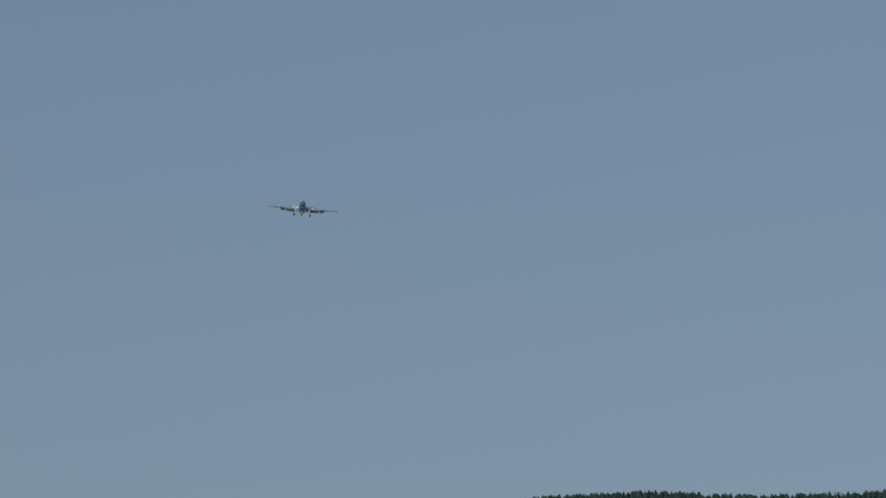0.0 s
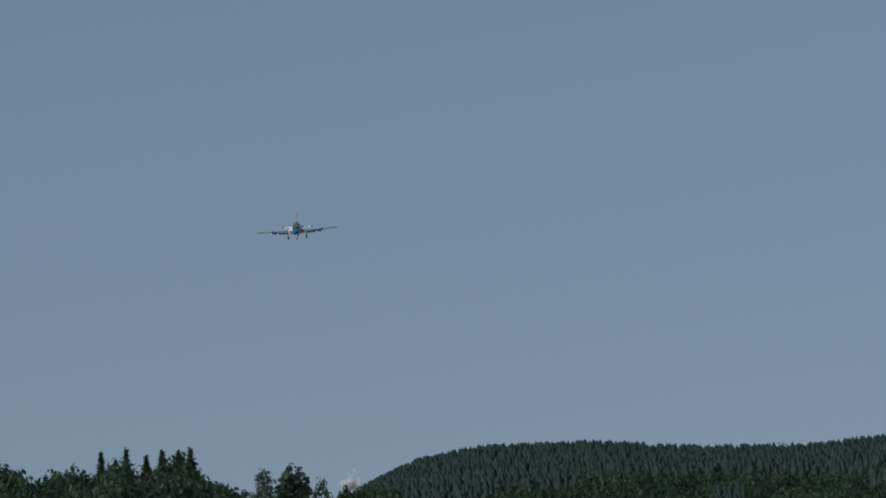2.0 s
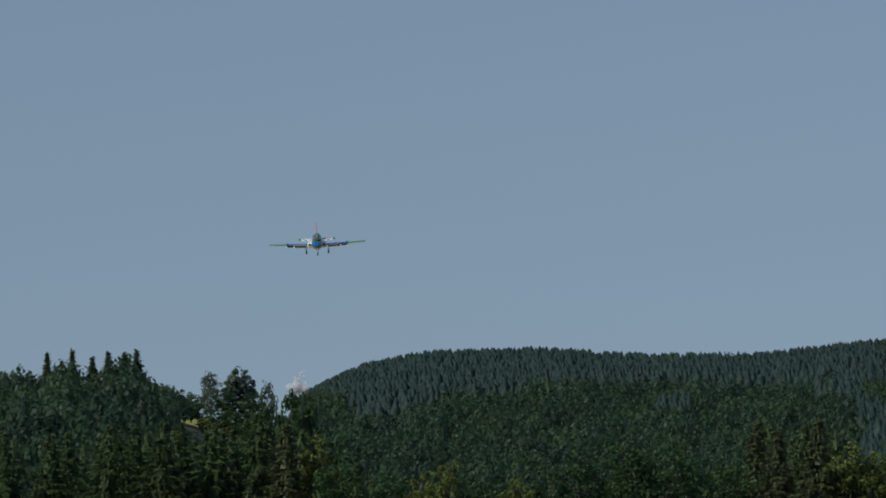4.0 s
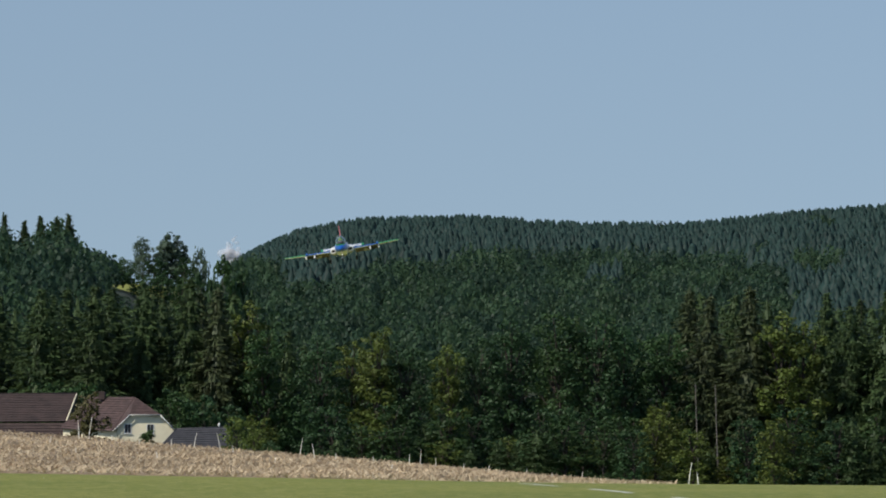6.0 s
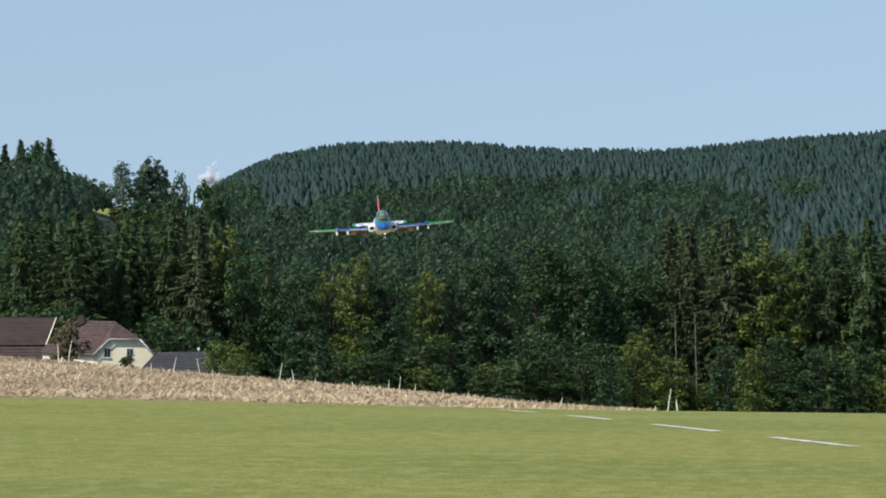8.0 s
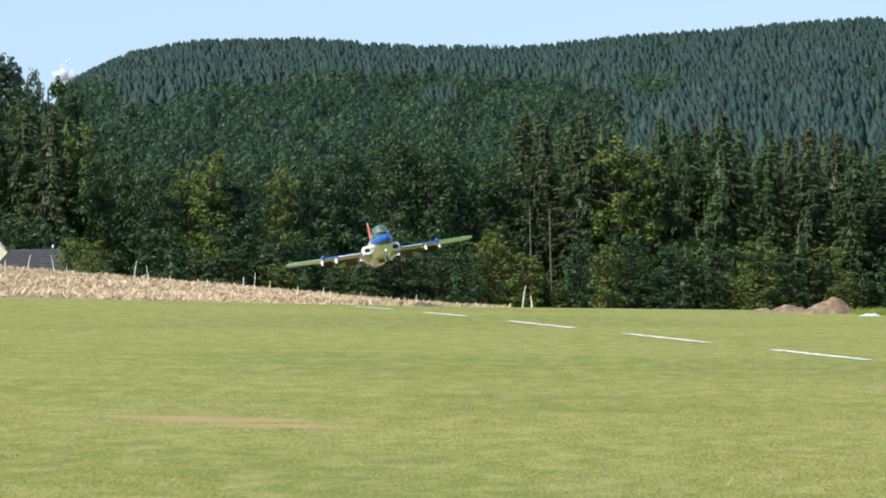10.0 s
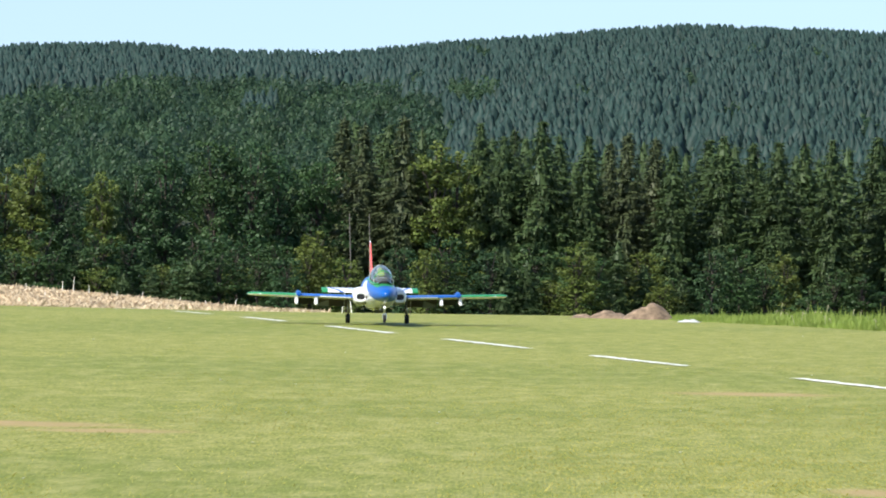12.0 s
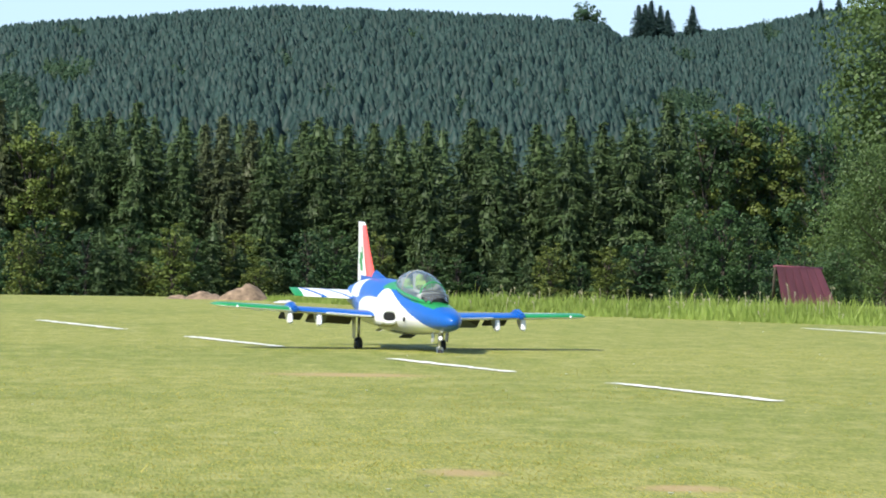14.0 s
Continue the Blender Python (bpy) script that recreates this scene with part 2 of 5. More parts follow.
def foil(x, le, te, z, thick, n=14, slope=0.0):
    """A wing section at x from leading edge le to trailing edge te."""
    out = []
    for i in range(2 * n):
        up = i < n
        u = i / n if up else (2 * n - i) / n
        s = 0.5 * (1 - math.cos(math.pi * u))
        h = thick * (1.9 * math.sqrt(max(s, 0)) * (1 - s) + 0.06 * s * (1 - s))
        out.append((x, le + (te - le) * s, z + slope * s + (h if up else -0.75 * h)))
    return out


def slab(name, pts, thick, axis, material, bevel=0.004):
    """A plate: an outline extruded both ways along an axis (0, 1 or 2)."""
    bm = bmesh.new()
    d = Vector([thick / 2 if i == axis else 0 for i in range(3)])
    lo = [bm.verts.new(Vector(p) - d) for p in pts]
    hi = [bm.verts.new(Vector(p) + d) for p in pts]
    bm.faces.new(lo)
    bm.faces.new(hi[::-1])
    for i in range(len(pts)):
        k = (i + 1) % len(pts)
        bm.faces.new((lo[i], hi[i], hi[k], lo[k]))
    bmesh.ops.recalc_face_normals(bm, faces=bm.faces)
    if bevel:
        bmesh.ops.bevel(bm, geom=list(bm.edges), offset=bevel, segments=2, affect="EDGES")
    me = bpy.data.meshes.new(name)
    bm.to_mesh(me)
    bm.free()
    me.materials.append(material)
    return me


def rod(name, p, q, r0, r1, material, sides=12):
    p, q = np.array(p, float), np.array(q, float)
    V, F = limb(p, q, r0, r1, sides)
    F += [tuple(range(sides))[::-1], tuple(range(sides, 2 * sides))]
    me = mesh_of(name, V, F, material)
    for f in list(me.polygons)[:-2]:
        f.use_smooth = True
    return me


def wheel_mesh(name, c, r, w, material, inner=0.0):
    """A rounded tyre (or hub) about the x axis."""
    prof = [(-w / 2, inner), (-w / 2, r * 0.86), (-w * 0.36, r * 0.97), (0, r), (w * 0.36, r * 0.97), (w / 2, r * 0.86), (w / 2, inner)]
    V, F, n = [], [], 24
    for i in range(n):
        a = 2 * math.pi * i / n
        for x, rr in prof:
            V.append((c[0] + x, c[1] + rr * math.cos(a), c[2] + rr * math.sin(a)))
    m = len(prof)
    for i in range(n):
        for j in range(m):
            F.append((i * m + j, i * m + (j + 1) % m, ((i + 1) % n) * m + (j + 1) % m, ((i + 1) % n) * m + j))
    return mesh_of(name, V, F, material, None, True)


# ---- ground ----
# elevation of the hilltops' trees, by azimuth
RIDGE = [(-30, 1.9), (-14, 2.1), (-9.4, 2.12), (-8.8, 2.08), (-8.62, 1.97), (-8.45, 1.78), (-8.3, 1.7), (-8.0, 1.62), (-7.2, 1.57), (-6.9, 1.66), (-6.72, 1.77), (-6.4, 1.92), (-6.1, 2.05), (-5.72, 2.15),
         (-5.47, 2.19), (-4.2, 2.22), (-2.95, 2.14), (-1.7, 2.16), (-1.07, 2.25), (0.2, 2.36), (1.44, 2.47), (2.07, 2.51), (3.27, 2.47), (4.85, 2.43), (5.6, 2.36), (5.8, 2.2), (7.05, 2.28), (8.0, 2.5), (12, 2.6), (30, 2.0)]



def ridge(az):
    return np.interp(az, [r[0] for r in RIDGE], [r[1] for r in RIDGE])


def ridge_far(az):
    """How far off the top of the hill lies: the spur beside the saddle is nearer."""
    return np.interp(az, [-9.0, -8.3, -7.4, -6.4, 5.4, 6.4], [1250.0, 1300.0, 1500.0, 2500.0, 2600.0, 3100.0])


def tree_room(az):
    """How tall the trees on the crest stand: low scrub on the saddle, high forest beside it."""
    return np.interp(az, [-9.0, -8.5, -8.2, -7.0, -6.7, -6.0], [20.5, 18.0, 4.5, 4.5, 17.0, 21.4])


def height(az, d):
    """The ground's height at an azimuth (degrees) and a distance: runway, crest, valley, wooded hill."""
    az, d = np.asarray(az, float), np.asarray(d, float)
    z = -0.0004 * np.clip(d - 55, 0, 20) ** 2 - 0.0172 * np.clip(d - 75, 0, 745)
    near, gone = np.clip((d - 45) / 25, 0, 1), np.clip((d - 90) / 60, 0, 1)
    z = z + 0.09 * np.clip((-az - 3) / 6.8, 0, 1.5) * near * near * (3 - 2 * near) * (1 - gone)
    far = ridge_far(az)
    top = EYE + far * np.tan(np.radians(ridge(az))) - tree_room(az)
    foot = np.minimum(1300.0, far - 330)
    s = np.clip((d - foot) / (far - foot), 0, 1)
    rise = (s * (1.55 - 0.55 * s)) * (top + 13.0)
    back = np.clip(d - far, 0, 1200) * 0.06
    return z + np.where(d > foot, rise - back, 0)


def ground():
    az = np.concatenate([np.linspace(-180, -16, 28, endpoint=False), np.linspace(-16, 14, 121), np.linspace(14, 180, 29)[1:-1]])
    dist = np.concatenate([[0.0, 6, 12], np.linspace(16, 100, 57), np.geomspace(104, 860, 22)[0:], np.linspace(900, 3200, 40), [3600, 4300, 4900]])
    A, D = np.meshgrid(az, dist)
    Z = height(A, D)
    V = np.stack([D * np.sin(np.radians(A)), D * np.cos(np.radians(A)), Z], -1).reshape(-1, 3)
    n = len(az)
    F, S = [], []
    for i in range(len(dist) - 1):
        for j in range(n):
            k = (j + 1) % n
            F.append((i * n + j, i * n + k, (i + 1) * n + k, (i + 1) * n + j))
            meadow = -8.35 < az[j] < -6.9 and 1290 < dist[i] < 1500
            S.append(0 if dist[i] < 300 or meadow else 1)
    ob = new("ground", mesh_of("ground", V, F, [GRASS, FLOOR], S, True))
    tagged(ob, "mown grass airfield falling to a valley below wooded hills", "ground", kind="structure")


ground()


# ---- runway marks ----
def flat_on_ground(name, pts, material, lift=0.005):
    """A ragged flat patch on the ground round an outline of (x, y) points."""
    V = []
    for x, y in pts:
        d, a = math.hypot(x, y), math.degrees(math.atan2(x, y))
        V.append((x, y, float(height(a, d)) + lift))
    return new(name, mesh_of(name, V, [tuple(range(len(V)))], material))


# azimuths of both ends of each dash; the line runs at LINE_AZ, LINE_P metres off the eye
DASHES = [(-4.30, -4.07), (-3.655, -3.246), (-2.88, -2.414), (-1.941, -1.216), (-0.637, 0.29), (1.01, 2.05), (3.28, 4.63), (5.764, 7.607), (9.2, 12.0)]
LINE_AZ, LINE_P = -11.3, 8.59


def runway_line(az0, az1, p):
    u = Vector((math.sin(radians(LINE_AZ)), math.cos(radians(LINE_AZ))))
    v = Vector((u.y, -u.x))
    s0, s1 = (p / math.tan(radians(a - LINE_AZ)) for a in (az0, az1))
    n = 26
    edge = []
    for side in (-1, 1):
        row = []
        for i in range(n + 1):
            s = s0 + (s1 - s0) * i / n
            row.append(u * s + v * (p + side * 0.05 + random.uniform(-0.02, 0.02)))
        edge += row if side < 0 else row[::-1]
    return edge


for a0, a1 in DASHES:
    ob = flat_on_ground("runway_dash", [(q.x, q.y) for q in runway_line(a0, a1, LINE_P)], CHALK)
    tagged(ob, "white chalk dash painted on the mown grass", "runway marking", "dashes of the runway edge")


# ---- trees ----
def trunk_mesh(name, h, r, material, rng, sides=7, rings=7, bend=0.25):
    V, F = [], []
    ox, oy = rng.normal(0, bend, 2)
    for i in range(rings):
        t = i / (rings - 1)
        for j in range(sides):
            a = 2 * math.pi * j / sides
            rr = r * (1 - 0.93 * t) * (1.25 if i == 0 else 1)
            V.append((rr * math.cos(a) + ox * t * t, rr * math.sin(a) + oy * t * t, h * t - (0.4 if i == 0 else 0)))
    for i in range(rings - 1):
        for j in range(sides):
            k = (j + 1) % sides
            F.append((i * sides + j, i * sides + k, (i + 1) * sides + k, (i + 1) * sides + j))
    return V, F


def spruce(seed, h, w, needles, label, bare=0.06, fine=1.0):
    """A spruce: trunk, a dense inner crown, and whorls of drooping boughs with hanging twigs."""
    rng = np.random.default_rng(seed)
    ob = new("spruce_tree")
    V, F = trunk_mesh("trunk", h, 0.008 * h, BARK, rng)
    part("trunk", mesh_of("trunk", V, F, BARK, smooth=True), ob)
    z = []
    zz = bare * h
    while zz < h * 0.985:
        z.append(zz)
        zz += rng.uniform(0.65, 1.05) * (1 - 0.5 * zz / h) * h / 30 / fine
    tris = []
    up = np.array([0, 0, 1.0])
    lop = rng.uniform(0.8, 1.2, 7)

    def envelope(t):
        return w * min(1, (1 - t) * 2.3) ** 0.8 * (0.8 + 0.2 * min(1, t * 6)) * np.interp(t, np.linspace(0, 1, 7), lop)

    for i in range(9):
        t0, t1 = (bare + 0.02 + (0.97 - bare) * (i + q) / 9 for q in (0, 1.25))
        t1 = min(t1, 0.99)
        for j in range(9):
            a0, a1 = (2 * math.pi * (j + q + 0.5 * (i % 2)) / 9 for q in (0, 1))
            r = 0.5 * envelope(t0) * rng.uniform(0.8, 1.2)
            tris.append(np.array([[(r * math.cos(a0), r * math.sin(a0), t0 * h), (r * math.cos(a1), r * math.sin(a1), t0 * h), (0.2 * r * math.cos(a0), 0.2 * r * math.sin(a0), t1 * h)]]))
    for zz in z:
        t = zz / h
        env = envelope(t)
        nb = int(rng.integers(6, 9))
        for a in rng.uniform(0, 2 * math.pi) + np.arange(nb) * 2 * math.pi / nb + rng.normal(0, 0.3, nb):
            r = max(0.35, env * rng.uniform(0.62, 1.12))
            z0 = zz + rng.normal(0, 0.25)
            dirv = np.array([math.cos(a), math.sin(a), 0])
            side = np.array([-dirv[1], dirv[0], 0])
            m = max(5, int(r * 4.5))
            s = np.linspace(0.3, 1.0, m) ** 0.8
            droop = -(0.26 + 0.30 * (1 - t)) * s * s * r + 0.10 * r * s + 0.25 * r * np.clip(s - 0.75, 0, 1)
            spread = rng.uniform(-1, 1, m) * 0.26 * r * np.sin(np.pi * np.clip(s, 0, 0.97)) ** 0.6
            base = dirv * (s * r)[:, None] + side * spread[:, None] + up * (z0 + droop - 0.35 * np.abs(spread))[:, None]
            size = rng.uniform(0.45, 0.85, m) * (0.6 + 0.4 * (1 - t))
            out = unit(dirv + side * (np.sign(spread) * rng.uniform(0.1, 0.7, m))[:, None] - up * rng.uniform(0.1, 0.6, m)[:, None])
            flat = unit(np.cross(out, up + 0.3 * rng.normal(0, 1, (m, 3))))
            tris.append(np.stack([base + flat * (size * 0.42)[:, None], base - flat * (size * 0.42)[:, None], base + out * (size * 1.35)[:, None]], 1))
            hang = unit(-up + side * rng.normal(0, 0.18, m)[:, None] + dirv * rng.normal(0.12, 0.2, m)[:, None])
            tris.append(np.stack([base + side * (size * 0.26)[:, None], base - side * (size * 0.26)[:, None], base + hang * (size * rng.uniform(1.2, 2.6, m))[:, None]], 1))
    part("crown", tri_mesh("crown", np.concatenate(tris), needles), ob)
    return tagged(ob, label, "spruce tree")


def leaf_quads(centers, normals, size, rng):
    n = len(centers)
    a = unit(np.cross(normals, rng.normal(0, 1, (n, 3))))
    b = np.cross(normals, a)
    s = (size * rng.uniform(0.6, 1.25, n))[:, None]
    k = rng.uniform(0.55, 1.0, (4, n, 1))
    return np.stack([centers + a * s * k[0], centers + b * s * k[1] * 0.75, centers - a * s * k[2], centers - b * s * k[3] * 0.75], 1)


def broadleaf(seed, h, w, leaves, label, low=0.12, blobs=22, count=3600, size=0.42, slim=1.0, name="broadleaf_tree", clumps=6):
    """A broad-leaved tree: tapered trunk, limbs, and a crown of many leaf clumps with gaps."""
    rng = np.random.default_rng(seed)
    ob = new(name)
    V, F = trunk_mesh("trunk", h * 0.8, 0.016 * h, BARK, rng, bend=0.5)
    C, R = [], []
    for i in range(blobs):
        t = (i + rng.uniform(0.2, 0.8)) / blobs
        zc = h * (low + (0.93 - low) * t)
        env = w * math.sqrt(max(0.05, 1 - abs((t - 0.42) / 0.62) ** (2.2 * slim)))
        a = i * 2.4 + rng.uniform(-0.5, 0.5)
        r = env * rng.uniform(0.38, 0.6)
        off = max(0, env - r) * rng.uniform(0.65, 1.0)
        c = np.array([off * math.cos(a), off * math.sin(a), zc])
        C.append(c)
        R.append(r)
        v, f = limb(np.array([0, 0, zc * 0.72]), c, 0.006 * h, 0.002 * h)
        F += [tuple(k + len(V) for k in q) for q in f]
        V += v
    part("trunk", mesh_of("trunk", V, F, BARK, smooth=True), ob)
    # every bough ends in a handful of smaller leaf clumps
    c2, r2 = [], []
    for c, r in zip(C, R):
        for _ in range(clumps):
            v = unit(rng.normal(0, 1, 3) + np.array([0, 0, 0.3]))
            c2.append(c + v * r * rng.uniform(0.45, 0.85) * np.array([1, 1, 0.8]))
            r2.append(r * rng.uniform(0.28, 0.5))
    C, R = np.array(c2), np.array(r2)
    pick = rng.choice(len(C), count, p=R ** 2 / (R ** 2).sum())
    nrm = unit(rng.normal(0, 1, (count, 3)) + np.array([0, 0, 0.35]))
    rad = R[pick] * rng.uniform(0.75, 1.12, count)
    ctr = C[pick] + nrm * rad[:, None] * np.array([1, 1, 0.8])
    quads = leaf_quads(ctr, unit(nrm + rng.normal(0, 0.2, (count, 3))), size, rng)
    part("crown", quad_mesh("crown", quads, leaves), ob)
    return tagged(ob, label, "broadleaf tree" if "bush" not in name else "bush")


def ground_pose(az, d, turn=0.0, size=1.0, sink=0.2):
    p = aim(az, 0, d)
    return Matrix.Translation((p.x, p.y, float(height(az, d)) - sink)) @ pose(0, 0, 0, 0, 0, turn) @ Matrix.Diagonal((size, size, size, 1))


def put(ob, az, d, top_el, tall, turn):
    """Stand a copy of a tree of that height so that its top reaches an elevation."""
    z = float(height(az, d)) - 0.2
    k = (EYE + d * math.tan(radians(top_el)) - z) / tall
    m = ground_pose(az, d, turn)
    made = copy_thing(ob, m)
    wide = max(k, 0.62) * random.uniform(0.95, 1.2)
    made.scale = (wide, wide * random.uniform(0.9, 1.1), k)
    return made


SPRUCES = [spruce(11 + i, 30.0, (4.3, 5.0, 4.0, 4.7, 4.4)[i], NEEDLE, "tall dark green Norway spruce with drooping boughs in the forest edge") for i in range(5)]
BROWNS = [spruce(31 + i, 30.0, 3.9, NEEDLE_BROWN, "tall spruce with brownish thinning boughs in the forest edge", 0.3) for i in range(2)]
BROADS = [broadleaf(51 + i, 26.0, 6.0, (LEAF_DARK, LEAF, LEAF_DARK)[i], "large dark green broad-leaved tree in the forest edge", 0.06, 30, 8600, 0.28, 1.3) for i in range(3)]
YELLOWS = [broadleaf(71 + i, 26.0, 4.6, LEAF_YELLOW, "yellow-green broad-leaved tree in the forest edge", 0.06, 26, 7000, 0.27, 1.3) for i in range(2)]
# plainer ones for the rows behind and the undergrowth
SMALL_SPRUCES = [spruce(41 + i, 30.0, 4.4, NEEDLE, "dark green spruce in the forest edge", 0.04, 0.5) for i in range(2)]
SMALL_BROADS = [broadleaf(61 + i, 26.0, 6.0, (LEAF_DARK, LEAF, LEAF_YELLOW)[i], ("dark green broad-leaved tree in the forest edge", "green broad-leaved tree in the forest edge", "yellow-green shrub in the forest edge")[i], 0.04, 24, 2600, 0.44, 1.3) for i in range(3)]
MOTHERS = {"s": SPRUCES, "n": BROWNS, "b": BROADS, "y": YELLOWS}

# the forest edge: azimuth, elevation of the top, kind
EDGE_LEFT = [(-11.2, 1.4, "s"), (-10.6, 1.45, "s"), (-10.1, 1.4, "s"), (-9.67, 1.32, "s"), (-9.4, 1.42, "s"), (-9.05, 1.44, "s"), (-8.67, 1.47, "s"), (-8.4, 1.40, "s"),
             (-8.23, 1.5, "s"), (-7.92, 1.46, "s"), (-7.65, 1.38, "s"), (-7.42, 1.5, "s"), (-7.2, 1.36, "n"), (-7.0, 1.46, "n"), (-6.76, 1.40, "y"), (-6.5, 1.02, "b"),
             (-6.23, 1.1, "s"), (-5.95, 0.98, "b"), (-5.6, 0.92, "y"), (-5.27, 1.06, "y"), (-4.9, 0.88, "b"), (-4.5, 0.82, "y"), (-4.15, 0.95, "b")]
EDGE_MID = [(-3.75, 1.18, "b"), (-3.3, 1.24, "b"), (-2.85, 1.22, "b"), (-2.45, 1.12, "b"), (-2.1, 1.05, "b"), (-1.85, 1.44, "n"), (-1.58, 1.38, "n"), (-1.3, 1.49, "s"),
            (-1.1, 1.48, "n"), (-0.82, 1.27, "y"), (-0.55, 1.18, "y"), (-0.3, 1.47, "s"), (-0.05, 1.3, "s"), (0.17, 1.38, "s"), (0.36, 1.42, "s"), (0.62, 1.27, "s"), (0.9, 1.31, "s")]
EDGE_RIGHT = [(1.15, 1.24, "n"), (1.4, 1.28, "n"), (1.62, 1.28, "n"), (1.95, 1.2, "s"), (2.22, 1.32, "s"), (2.5, 1.3, "s"), (2.79, 1.28, "s"), (3.1, 1.26, "s"), (3.38, 1.28, "s"),
              (3.7, 1.3, "s"), (4.1, 1.41, "s"), (4.4, 1.27, "s"), (4.86, 1.36, "s"), (5.2, 1.3, "s"), (5.55, 1.34, "s"), (5.95, 1.3, "s"), (6.33, 1.63, "s"), (6.7, 1.46, "b"),
              (7.0, 1.6, "y"), (7.35, 1.6, "b"), (7.7, 1.45, "y"), (8.1, 1.5, "b"), (8.6, 1.4, "s"), (9.0, 1.45, "s"), (9.5, 1.4, "s")]


def forest_edge():
    k = 0
    for az, el, kind in EDGE_LEFT + EDGE_MID + EDGE_RIGHT:
        k += 1
        mother = MOTHERS[kind][k % len(MOTHERS[kind])]
        front = kind in "by" or k % 2 == 0
        az, el = az + random.uniform(-0.07, 0.07), el + random.uniform(-0.07, 0.05)
        if kind == "s" and not front:
            el -= 0.09
        made = put(mother, az, random.uniform(748, 756) if front else random.uniform(764, 774), el, 30.0 if kind in "sn" else 26.0, random.uniform(0, 360))
        tagged(made, group="trees of the forest edge")
        # filler behind and between
        mother = random.choice(SMALL_SPRUCES if kind in "sn" else SMALL_BROADS[:2] + SMALL_SPRUCES[:1])
        made = put(mother, az + random.uniform(0.08, 0.2), random.uniform(778, 800), el - random.uniform(0.05, 0.22), 30.0 if mother in SMALL_SPRUCES else 26.0, random.uniform(0, 360))
        tagged(made, group="trees of the forest edge")
        if kind in "by" or random.random() < 0.3:
            made = put(random.choice(SMALL_BROADS), az + random.uniform(-0.2, 0.2), random.uniform(730, 742), random.uniform(-0.35, 0.2), 26.0, random.uniform(0, 360))
            made.scale = (made.scale.x * random.uniform(1.0, 1.5), made.scale.y * 1.2, made.scale.z)
            tagged(made, group="trees of the forest edge")
    # shrubs and young trees along the foot of the wood
    az = -6.2
    while az < 8.6:
        az += random.uniform(0.16, 0.34)
        mother = random.choice(SMALL_BROADS + SMALL_SPRUCES)
        made = put(mother, az, random.uniform(718, 736), random.uniform(-0.5, 0.12), 30.0 if mother in SMALL_SPRUCES else 26.0, random.uniform(0, 360))
        tagged(made, group="trees of the forest edge")


forest_edge()
for mother in SPRUCES + BROWNS + BROADS + YELLOWS + SMALL_SPRUCES + SMALL_BROADS:      # the first ones stand in the valley wood behind the edge
    mother.matrix_world = ground_pose(random.uniform(-9, 8), random.uniform(800, 815), random.uniform(0, 360), 0.8)


